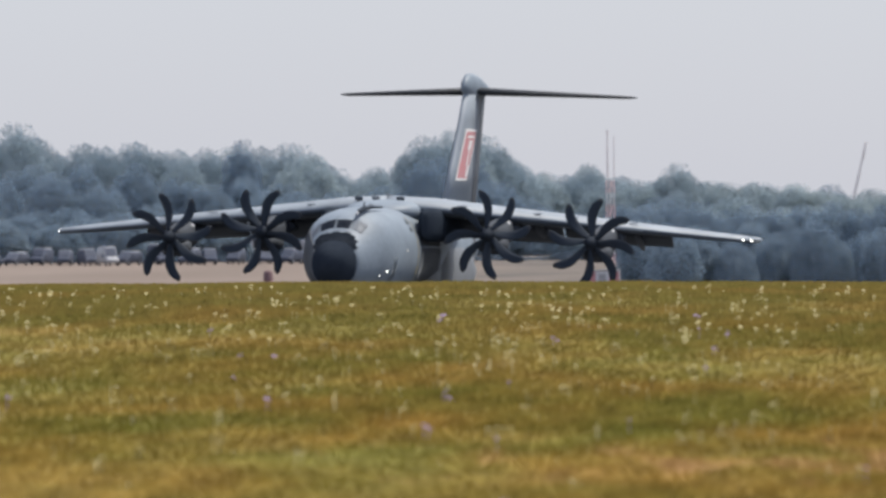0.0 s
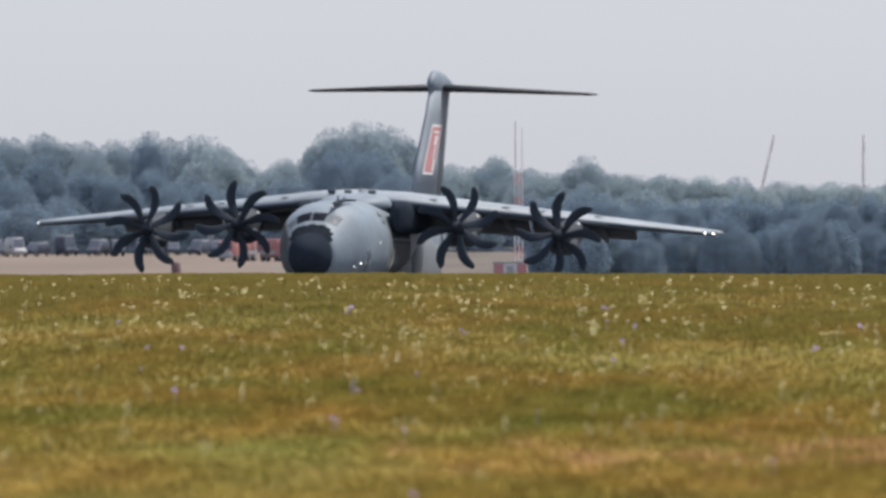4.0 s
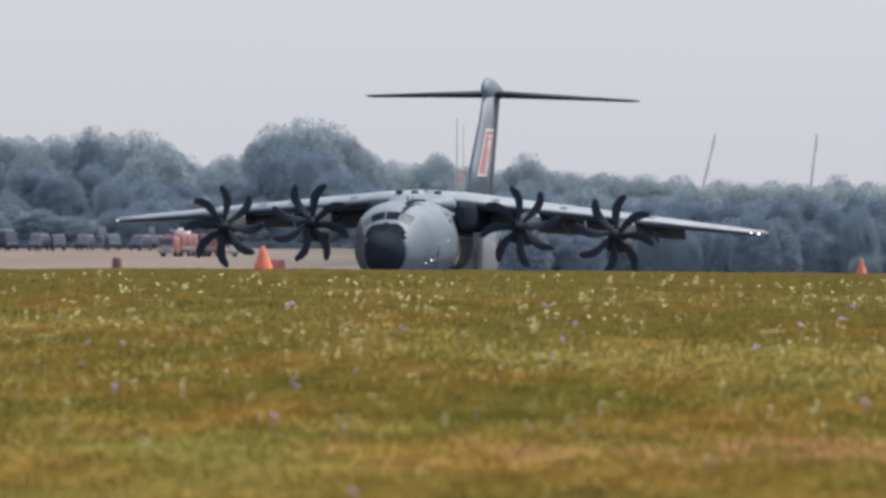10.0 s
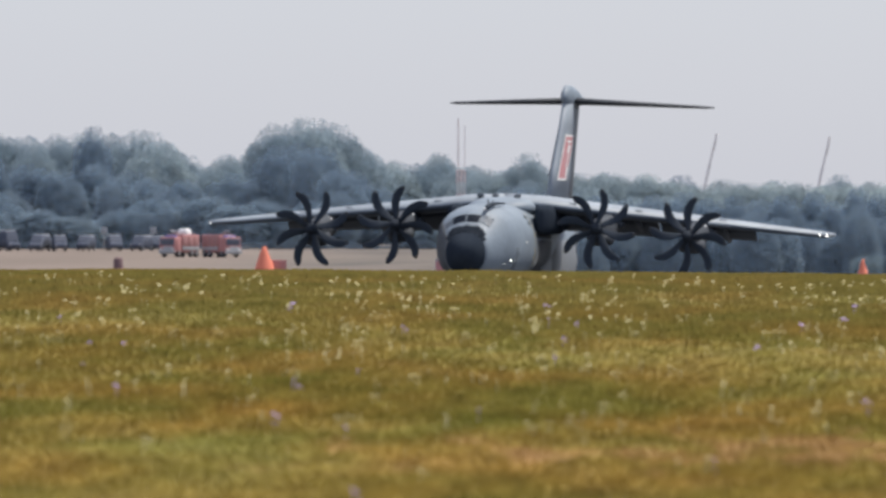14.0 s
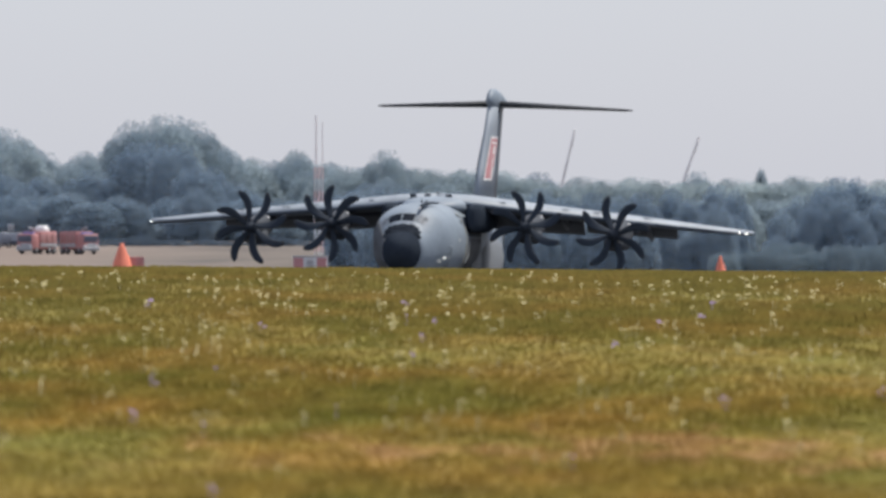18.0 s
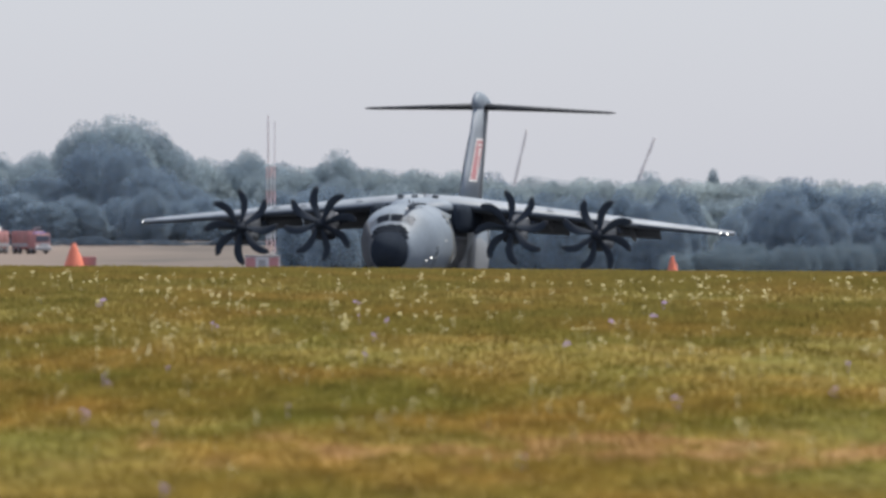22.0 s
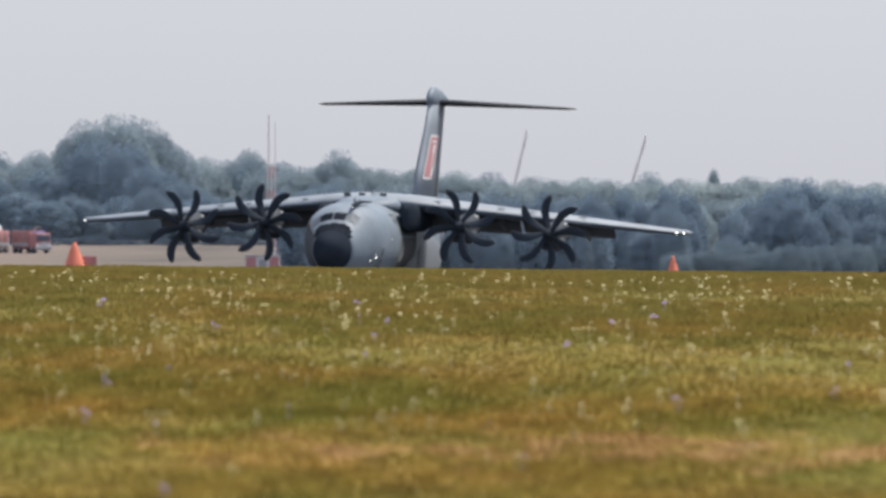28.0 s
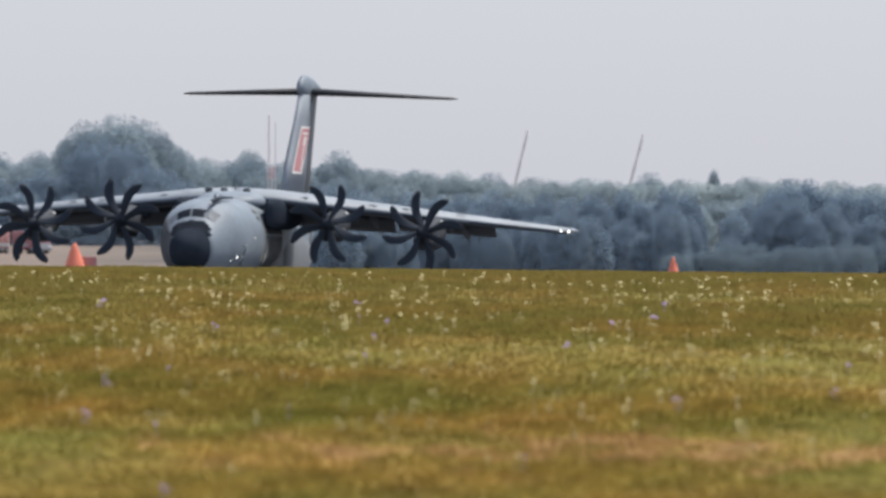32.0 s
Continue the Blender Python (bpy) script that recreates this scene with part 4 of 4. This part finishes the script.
def build_fire_engine(px, d, turn, label, tank):
    p = ground_spot(px, d)
    ob = thing("fire_engine", Matrix.Translation(p) @ pose(0, 0, 0, 0, 0, turn), label, "fire engine", "airfield fire engines")
    cab = part("cab", block((0, -2.7, 1.75), (2.6, 2.0, 2.2), 0.18, taper=0.94), FIRE_RED, ob)
    part("windscreen", block((0, -3.66, 2.15), (2.2, 0.12, 0.95), 0.05), FAR_GLASS, cab)
    part("bumper", block((0, -3.75, 0.75), (2.6, 0.3, 0.5), 0.08), CAR_PALE, cab, "white front bumper")
    for x in (-0.95, 0.95):
        part("headlight", block((x, -3.74, 1.15), (0.4, 0.1, 0.25), 0.04), WHITE_ART, cab)
        part("cab_door", block((x * 1.37, -2.6, 1.7), (0.06, 1.2, 1.7), 0.02), FIRE_RED, cab)
    part("body", block((0, 0.9, 1.95), (2.6, 5.0, 2.5), 0.12), FIRE_RED, ob)
    part("side_band", block((0, 0.9, 1.25), (2.66, 4.8, 0.5), 0.04), CAR_PALE, ob, "white reflective band")
    part("chassis", block((0, -0.3, 0.75), (2.3, 6.6, 0.35), 0.05), FAR_TYRE, ob)
    for x in (-1.34, 1.34):
        for y in (-0.8, 0.8, 2.4):
            part("locker_shutter", block((x, y, 2.2), (0.05, 1.2, 1.3), 0.02), RED_LOW, ob)
    part("front_panel", block((0.2, -3.73, 0.95), (1.5, 0.1, 1.1), 0.04), CAR_PALE, cab, "white lower cab panel")
    if tank:
        part("roof_tank", block((0.1, 1.2, 3.6), (1.9, 1.8, 0.9), 0.3, taper=0.7), WHITE_ART, ob, "white tank on the roof")
    part("light_bar", block((0, -2.5, 2.98), (1.8, 0.4, 0.24), 0.08), material("blue_beacon", (0.10, 0.16, 0.5), 0.3), ob)
    part("roof_monitor", tube([(0, -0.8, 3.2), (0, -1.2, 3.6), (0, -2.6, 3.75)], [0.16, 0.14, 0.1]), METAL, ob, "roof water cannon")
    for x in (-1.1, 1.1):
        for y in (-2.5, 1.2, 2.7):
            wh = part("wheel", wheel_mesh(0.6, 0.42), FAR_TYRE, ob, at=pose(x, y, 0.6))
            part("rim", wheel_mesh(0.33, 0.45), MAST_GREY, wh)
    return ob


build_fire_engine(-19, 1658, -27, "red fire engine with a white roof tank, parked on pale grass", True)
build_fire_engine(54, 1655, 30, "red fire engine with dark cab glass, parked on grass", False)


def build_van(px, d, turn, mat, top, long, label, group="parked service vehicles"):
    p = ground_spot(px, d)
    ob = thing("van", Matrix.Translation(p) @ pose(0, 0, 0, 0, 0, turn), label, "van", group)
    rings = []
    for y, z0, z1 in ((-long * 0.5, 0.5, 1.0), (-long * 0.47, 0.42, 1.15), (-long * 0.33, 0.4, 1.35), (-long * 0.2, 0.4, top), (0, 0.4, top + 0.06), (long * 0.47, 0.4, top), (long * 0.5, 0.5, top - 0.2)):
        rings.append(ring((0, y, (z0 + z1) / 2), (1, 0, 0), (0, 0, 1), 0.98, (z1 - z0) / 2, 20, 5))
    body = part("body", loft(rings), mat, ob)
    y0, z0, y1, z1 = -long * 0.32, 1.42, -long * 0.21, top - 0.12
    bm = bmesh.new()
    vs = [bm.verts.new((x, y - 0.05, z + 0.05)) for x, y, z in ((-0.85, y0, z0), (0.85, y0, z0), (0.78, y1, z1), (-0.78, y1, z1))]
    bm.faces.new(vs)
    part("windscreen", bm, FAR_GLASS, body, "dark windscreen")
    for x in (-0.985, 0.985):
        part("side_window", block((x, -long * 0.1, 1.55), (0.04, long * 0.22, 0.5), 0.02), FAR_GLASS, body)
        part("headlight", block((x * 0.75, -long * 0.49, 0.85), (0.35, 0.1, 0.2), 0.03), CAR_PALE, body)
    # Thick pale panel paints in sun glare on the roof.
    part("roof_glare", block((0, long * 0.12, top + 0.02), (1.7, long * 0.55, 0.26), 0.08), CAR_PALE, body, "thick pale panel painted as sun glare on the roof")
    for x in (-0.85, 0.85):
        for y in (-long * 0.32, long * 0.32):
            wh = part("wheel", wheel_mesh(0.36, 0.24, 18), FAR_TYRE, ob, at=pose(x, y, 0.36))
            part("rim", wheel_mesh(0.2, 0.26, 12), MAST_GREY, wh)
    return ob


_rng = random.Random(8)
for i, (px, top) in enumerate(((-620, 2.2), (-575, 1.9), (-530, 2.5), (-488, 2.2), (-448, 2.4), (-375, 2.0), (-322, 3.0), (-267, 2.4), (-232, 2.3), (-185, 2.2), (-135, 2.3), (-87, 2.2), (-58, 2.1))):
    build_van(px, 1755 + _rng.uniform(-6, 6), _rng.uniform(-30, 30), (CAR_DARK, CAR_GREY, CAR_DARK)[i % 3], top, _rng.uniform(4.6, 5.6), "dark parked van with painted roof glare on far grass")
build_van(-412, 1742, 20, CAR_PALE, 2.8, 5.5, "large pale box van parked on far grass")


for px in (-153, -66):
    x, y, z = bearing(px, 402, 1766)
    g = ground_z(x, y)
    board = thing("sign_board", Matrix.Translation((x, y, g)), "pale board on a post behind parked vans", "sign")
    part("post", tube([(0, 0, 0), (0, 0, z - g)], [0.09, 0.07], 8), MAST_GREY, board)
    part("board", block((0, -0.1, z - g), (0.9, 0.12, 1.0), 0.05), CAR_PALE, board)


def build_crane(px, py, d, length, label):
    """A mobile crane behind the trees; returns the boom, which is hinged at its foot."""
    x, y, z = bearing(px, py, d)
    g = ground_z(x, y)
    ob = thing("mobile_crane", Matrix.Translation((x, y, g)), label, "crane", "cranes beyond the trees")
    part("carrier", block((0, 0, 1.1), (2.8, 11, 1.1), 0.15), BOOM, ob)
    part("turntable", loft([ring((0, 0, zz), (1, 0, 0), (0, 1, 0), r, r, 18) for zz, r in ((1.6, 1.2), (2.2, 1.2), (2.4, 0.9))]), MAST_GREY, ob)
    part("crane_cab", block((1.2, -1.4, 2.9), (1.1, 1.8, 1.5), 0.15), BOOM, ob)
    part("boom_pedestal", block((0, 0, (2.3 + z - g) / 2), (1.2, 1.4, z - g - 2.3 + 0.6), 0.1, taper=0.7), BOOM, ob)
    for sx in (-1.25, 1.25):
        for sy in (-4, -2.4, 2.4, 4):
            part("wheel", wheel_mesh(0.62, 0.5, 18), BLACK, ob, at=pose(sx, sy, 0.62))
    bm = bmesh.new()
    for k0, k1, w in ((0, 0.42, 0.36), (0.40, 0.72, 0.28), (0.70, 1.0, 0.2)):
        loft([ring((0, 0, length * k), (1, 0, 0), (0, 1, 0), w, w, 10, 3.0) for k in (k0, k1)], (True, True), bm)
    boom = part("boom", bm, BOOM, ob, "long telescopic boom", False, at=pose(0, 0, z - g))
    part("boom_head", block((0, 0, length), (0.45, 0.6, 0.5), 0.1), BOOM, boom)
    part("hook_line", tube([(0.2, -0.5, length), (0.25, -0.5, length - 3.5)], [0.05, 0.05], 6), BOOM, boom)
    return ob, boom, z - g


CRANE_A = build_crane(888, 420, 2450, 22.9, "pale mobile crane with raised boom behind the trees")
CRANE_B = build_crane(1089, 420, 2450, 22.2, "pale mobile crane with slewing raised boom behind the trees")


# ---- trees ----
def sphere_grid(level):
    """Points and triangles of a unit ball."""
    ico = bmesh.new()
    bmesh.ops.create_icosphere(ico, subdivisions=level, radius=1.0)
    out = np.array([tuple(v.co) for v in ico.verts]), [tuple(v.index for v in f.verts) for f in ico.faces]
    ico.free()
    return out


BALL = sphere_grid(2)


def leaf_mass(rng, lobes, sprays, size, roughness, rise):
    """A crown: a lumpy heart, and thousands of small leaf sprays in and over the boughs, with gaps between the clumps."""
    verts, faces, normals = [], [], []
    lit = np.array((0.03, -0.95, rise))      # shading normals face the camera side, evening the light like haze
    unit, tri = BALL
    for c, r in lobes[:3]:
        k = len(verts)
        for u in unit:
            p = np.array(c) + u * np.array(r) * 0.70
            p = p + u * 2.6 * roughness * noise.noise(Vector(p * 0.45))
            n = u * 0.05 + lit + rng.normal(size=3) * 0.2
            verts.append(tuple(p))
            normals.append(tuple(n / np.linalg.norm(n)))
        faces.extend((k + a, k + b, k + e) for a, b, e in tri)
    share = np.array([r[0] * r[2] + r[0] * r[1] for c, r in lobes])
    share = share / share.sum()
    cs, rs = np.array([c for c, r in lobes]), np.array([r for c, r in lobes])
    made = 0
    while made < sprays:
        i = rng.choice(len(lobes), p=share)
        u = rng.normal(size=3)
        u /= np.linalg.norm(u)
        p = cs[i] + u * rs[i] * rng.uniform(0.45, 0.98) ** 0.5
        lump = noise.noise(Vector(p * 0.32))
        fine = noise.noise(Vector(p * 0.9 + 7.0))
        if fine < -0.32:
            continue
        p = p + u * roughness * (0.55 * lump + 0.25 * fine + rng.uniform(-0.1, 0.08))
        made += 1
        face = u * 0.7 + rng.normal(size=3) * 0.75
        face /= np.linalg.norm(face)
        a = np.cross(face, (0.31, 0.17, 0.93))
        a /= np.linalg.norm(a)
        b = np.cross(face, a)
        n = u * 0.05 + lit + rng.normal(size=3) * 0.2
        n = tuple(n / np.linalg.norm(n))
        s, turn, k = size * rng.uniform(0.55, 1.5), rng.uniform(0, 6.28), len(verts)
        for w, q in ((0, 1.0), (1.9, 0.7), (3.1, 1.1), (4.5, 0.75)):
            verts.append(tuple(p + (a * math.cos(w + turn) + b * math.sin(w + turn)) * s * q))
            normals.append(n)
        faces += [(k, k + 1, k + 2), (k, k + 2, k + 3)] if face[1] < 0 else [(k, k + 2, k + 1), (k, k + 3, k + 2)]
    tall = sorted(v[2] for v in verts)[int(len(verts) * 0.997)]
    wide = sorted(abs(v[0]) for v in verts)[int(len(verts) * 0.975)]
    me = bpy.data.meshes.new("crown")
    me.from_pydata([(x, y, z * 20 / tall) for x, y, z in verts], [], faces)
    me.shade_smooth()
    me.normals_split_custom_set_from_vertices(normals)
    return me, wide


# half width, depth, foot and top of the crown
SHAPES = {"dome": (8.2, 6.5, 0.5, 18.6), "tall": (4.2, 4.0, 1.5, 18.8), "wide": (9.2, 6.0, 0.8, 17.0), "column": (6.2, 5.5, -1.0, 18.6),
          "scrub": (13.0, 9.0, -2.0, 16.0)}


def make_tree(seed, shape, mat, label, rise):
    """A tree of height 1 x 20 m: tapered trunk with limbs, and a crown of leaf sprays."""
    rng = np.random.default_rng(seed)
    if shape == "scrub":
        ob = thing("shrub", Matrix.Translation((0, 0, 0)), label, "shrub", "shrubs below the trees")
    else:
        ob = thing("tree", Matrix.Translation((0, 0, 0)), label, "tree", "trees along the far edge")
    bm = tube([(0, 0, -0.3), (0.1, 0, 3), (0.2, 0.1, 8), (0.1, 0, 14)], [0.55, 0.42, 0.3, 0.1], 8)
    for i in range(5):
        a, z = math.tau * i / 5 + rng.random(), 4 + i * 1.5
        tube([(0.1, 0, z), (2 * math.cos(a), 2 * math.sin(a), z + 1.8), (4 * math.cos(a), 4 * math.sin(a), z + 3.4)], [0.2, 0.13, 0.05], 6, bm)
    part("trunk", bm, BARK, ob)
    wide, deep, low, high = SHAPES[shape]
    mid, half = (low + high) / 2, (high - low) / 2
    lobes = [((0, 0, mid), (wide * 0.86, deep * 0.9, half * 0.94)), ((-wide * 0.4, 0, mid - half * 0.35), (wide * 0.58, deep * 0.85, half * 0.62)),
             ((wide * 0.4, 0, mid - half * 0.3), (wide * 0.58, deep * 0.85, half * 0.62))]
    for i in range(15):
        a, u = math.tau * (i * 0.618) + rng.random(), -0.75 + 1.6 * (i + 0.5) / 15
        q = math.sqrt(max(0.05, 1 - u * u))
        r = rng.uniform(0.20, 0.36) * wide
        lobes.append(((wide * 0.68 * q * math.cos(a), deep * 0.6 * q * math.sin(a), mid + half * 0.70 * u), (r, r, r * rng.uniform(0.75, 1.05))))
    top = max(c[2] + r[2] for c, r in lobes)
    lobes = [((c[0], c[1], c[2] * 20 / top), (r[0], r[1], r[2] * 20 / top)) for c, r in lobes]
    me, wide = leaf_mass(rng, lobes, 17000, 0.31 * (1.3 if shape == "scrub" else 1.0), 1.0, rise)
    me.materials.append(mat)
    crown = new("crown", me)
    crown.parent = ob
    return ob, wide


KINDS = {}
# rise tips the shading normals up, lightening far rows as haze would
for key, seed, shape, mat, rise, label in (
        ("dome", 1, "dome", LEAF_A, 0.36, "large rounded broadleaf tree with haze painted into its leaves"),
        ("dome2", 2, "dome", LEAF_B, 0.08, "dark rounded broadleaf tree with haze-tinted leaves"),
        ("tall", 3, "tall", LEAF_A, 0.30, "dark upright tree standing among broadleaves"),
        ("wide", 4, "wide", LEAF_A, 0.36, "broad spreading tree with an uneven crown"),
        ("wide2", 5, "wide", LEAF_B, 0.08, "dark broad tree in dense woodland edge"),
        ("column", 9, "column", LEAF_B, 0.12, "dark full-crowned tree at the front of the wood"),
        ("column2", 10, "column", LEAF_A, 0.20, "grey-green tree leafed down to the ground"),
        ("scrub", 8, "scrub", LEAF_D, 0.08, "low dense thicket of shrubs with haze-tinted leaves"),
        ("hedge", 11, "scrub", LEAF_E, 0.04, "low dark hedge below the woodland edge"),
        ("pale", 6, "wide", LEAF_C, 0.42, "far grey-green tree paled by painted haze"),
        ("pale2", 7, "dome", LEAF_C, 0.42, "far rounded tree paled by painted haze")):
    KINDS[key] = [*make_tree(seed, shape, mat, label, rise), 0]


def plant(kind, px, py, half, d):
    """A tree at the distance d whose top is seen at (px, py) and whose crown is that wide."""
    x, y, z = bearing(px, py, d)
    g = ground_z(x, y)
    g -= 0.9
    ob, half_width, used = KINDS[kind]
    m = Matrix.Translation((x, y, g)) @ pose(0, 0, 0, 0, 0, (px * 37) % 50 - 25)
    if used:
        ob = copy_thing(ob, m)
    KINDS[kind][2] += 1
    ob.matrix_basis = m
    w = half / FOCAL * d / half_width
    ob.scale = (w, min(w, 1.3), (z - g) / 20.0)


# the skyline from one end of the pan to the other: kind, bearing, top row, half width, distance
WEST = [("dome", -700, 215, 110, 2100), ("dome", -575, 194, 70, 2100), ("wide", -450, 229, 75, 2150), ("wide", -362, 227, 70, 2150),
           ("wide", -290, 241, 60, 2150), ("dome", -235, 240, 50, 2150), ("dome2", -173, 224, 36, 2010), ("dome", -85, 233, 80, 2150),
           ("wide", -20, 268, 40, 2120), ("wide", 62, 272, 42, 2150), ("dome", 205, 210, 76, 2050), ("dome", 250, 220, 74, 2060),
           ("dome", 150, 222, 55, 2040), ("wide", 305, 262, 40, 2080)]
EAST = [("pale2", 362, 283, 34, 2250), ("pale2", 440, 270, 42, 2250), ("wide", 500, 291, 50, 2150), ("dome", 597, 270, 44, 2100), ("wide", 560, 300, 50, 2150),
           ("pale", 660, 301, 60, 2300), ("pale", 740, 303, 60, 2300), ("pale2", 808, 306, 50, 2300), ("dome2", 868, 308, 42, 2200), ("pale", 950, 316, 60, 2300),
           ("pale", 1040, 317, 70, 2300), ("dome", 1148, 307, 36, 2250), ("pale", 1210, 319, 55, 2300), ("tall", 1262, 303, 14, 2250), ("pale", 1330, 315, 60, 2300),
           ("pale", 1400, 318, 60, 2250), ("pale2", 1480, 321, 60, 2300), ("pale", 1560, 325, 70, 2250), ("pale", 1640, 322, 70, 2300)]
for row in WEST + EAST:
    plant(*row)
_rng = random.Random(3)
# the woodland's outline between the marked trees: bearing and top row
OUTLINE = [(-760, 225), (-640, 215), (-562, 196), (-507, 240), (-452, 232), (-362, 230), (-302, 242), (-230, 244), (-173, 226), (-102, 236), (-42, 242),
           (-5, 278), (20, 290), (60, 274), (105, 268), (145, 226), (190, 214), (268, 230), (310, 255), (335, 278), (362, 286), (438, 274), (480, 291),
           (550, 296), (597, 274), (640, 298), (740, 304), (820, 309), (870, 312), (966, 319), (1060, 321), (1148, 312), (1200, 322), (1330, 319),
           (1400, 319), (1480, 325), (1568, 328), (1700, 326)]
px = -740.0
while px < 1660:
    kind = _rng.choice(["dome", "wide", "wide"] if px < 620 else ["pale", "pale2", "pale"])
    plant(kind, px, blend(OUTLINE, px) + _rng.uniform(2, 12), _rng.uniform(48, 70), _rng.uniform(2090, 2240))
    px += _rng.uniform(34, 48)
# a lower, denser edge in front of it
px = -720.0
while px < 620:
    high = blend(OUTLINE, px) + 58
    plant(_rng.choice(["column", "wide2", "dome2"]), px, high + _rng.uniform(-30, 40), _rng.uniform(36, 58), _rng.uniform(1930, 2030))
    px += _rng.uniform(25, 36)
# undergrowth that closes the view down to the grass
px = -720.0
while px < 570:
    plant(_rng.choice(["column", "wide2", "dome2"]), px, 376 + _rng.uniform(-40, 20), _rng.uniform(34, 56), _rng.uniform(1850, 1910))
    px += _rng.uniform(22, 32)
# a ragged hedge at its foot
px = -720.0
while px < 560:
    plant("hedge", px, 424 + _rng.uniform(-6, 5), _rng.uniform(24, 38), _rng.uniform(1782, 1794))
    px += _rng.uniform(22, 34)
# a middle row of the eastern wood, grey-green
px = 600.0
while px < 1660:
    plant(_rng.choice(["wide", "column2", "dome"]), px, blend(OUTLINE, px) + 30 + _rng.uniform(-8, 30), _rng.uniform(40, 62), _rng.uniform(1700, 1800))
    px += _rng.uniform(38, 52)
# its dark front: bearing, top row, half width
FRONT = [(545, 345, 36), (590, 334, 40), (636, 338, 38), (684, 352, 34), (726, 344, 38), (776, 352, 36), (822, 346, 36), (872, 338, 36), (918, 352, 34), (962, 346, 36),
         (1008, 352, 36), (1052, 346, 34), (1104, 340, 30), (1140, 356, 26), (1182, 334, 30), (1218, 342, 26), (1300, 372, 24), (1330, 350, 26), (1372, 336, 28),
         (1398, 319, 30), (1432, 321, 26), (1466, 338, 32), (1506, 332, 36), (1550, 338, 36), (1600, 334, 40), (1650, 338, 40)]
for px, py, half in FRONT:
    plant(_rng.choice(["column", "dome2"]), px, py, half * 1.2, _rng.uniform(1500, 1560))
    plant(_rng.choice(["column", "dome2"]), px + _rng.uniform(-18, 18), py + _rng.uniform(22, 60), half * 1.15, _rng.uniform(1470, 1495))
px = 1196.0
while px < 1660:
    plant("scrub", px, 440 + _rng.uniform(-14, 12), _rng.uniform(26, 44), _rng.uniform(1410, 1440))
    px += _rng.uniform(18, 30)


# ---- what moves ----
# blade angle of each propeller at whole seconds, clockwise as seen from ahead
SPIN_TIMES = [0, 1, 2, 3, 6, 7, 8, 9, 10, 11, 12, 13, 16, 17, 18, 19, 20, 21, 22, 23, 24, 25, 28, 29, 30, 31, 32]
FAR_RIGHT_SPIN = [31.5, 12.5, 28, 41.5, 25.5, 6, 2, 25, 40, 30.5, 18, 11.5, 38.5, 14.5, 26, 44, 6, 17.5, 41, 5.5, 23.5, 20, 18, 18.5, 34.5, 6.5, 24.5]
NEAR_RIGHT_SPIN = [22.5, 30, 44, 8, 17, 15.5, 43.5, 32, 20, 40, 30, 31, 16, 1, 1, 0, 9, 21, 38, 7, 22, 10.5, 41, 39, 24, 5.5, 31]
NEAR_LEFT_SPIN = [34.5, 24, 5, 4, 14.5, 23.5, 23, 7, 31, 11, 12.5, 0, 22.5, 11, 23, 4, 13, 22, 35.5, 14, 8, 10.5, 24.5, 41, 22, 43.5, 18]
FAR_LEFT_SPIN = [13, 8, 39, 27, 9.5, 23, 41, 42, 13.5, 30, 29, 26, 24.5, 11, 36, 13, 36, 27.5, 23, 6, 5, 9, 1.5, 35.5, 21, 6, 37]
SPIN = (FAR_RIGHT_SPIN, NEAR_RIGHT_SPIN, NEAR_LEFT_SPIN, FAR_LEFT_SPIN)
JIB_B = [(0, 0), (6, 0.5), (9, 5), (13, 11.3), (19, 20.5), (23, 21.5), (28, 16.5), (32, 14.5)]


def motions():
    walk(AIRCRAFT, [(t, pose(x, y, 0.0, -0.34, 1.2, -a)) for t, x, y, a in PLANE])
    for prop, angles, (x, s, z, bend) in zip(PROPELLERS, SPIN, ENGINES):
        way = -bend
        rows, turned = [], angles[0]
        for t0, t1, a1 in zip(SPIN_TIMES, SPIN_TIMES[1:], angles[1:]):
            aim = turned + way * 600 * (t1 - t0)
            end = a1 + 45 * round((aim - a1) / 45)
            steps = 10 * (t1 - t0)
            rows += [(t0 + k / 10, pose(x, NOSE + s, z, 0, turned + (end - turned) * k / steps, 0)) for k in range(steps)]
            turned = end
        rows.append((32, pose(x, NOSE + s, z, 0, turned, 0)))
        walk(prop, rows)
    boom, foot = CRANE_B[1], CRANE_B[2]
    walk(boom, [(t, pose(0, 0, foot, 0, a, 0)) for t, a in JIB_B])
    walk(CRANE_A[1], [(0, pose(0, 0, CRANE_A[2], 0, 13, 0)), (32, pose(0, 0, CRANE_A[2], 0, 13, 0))])


motions()
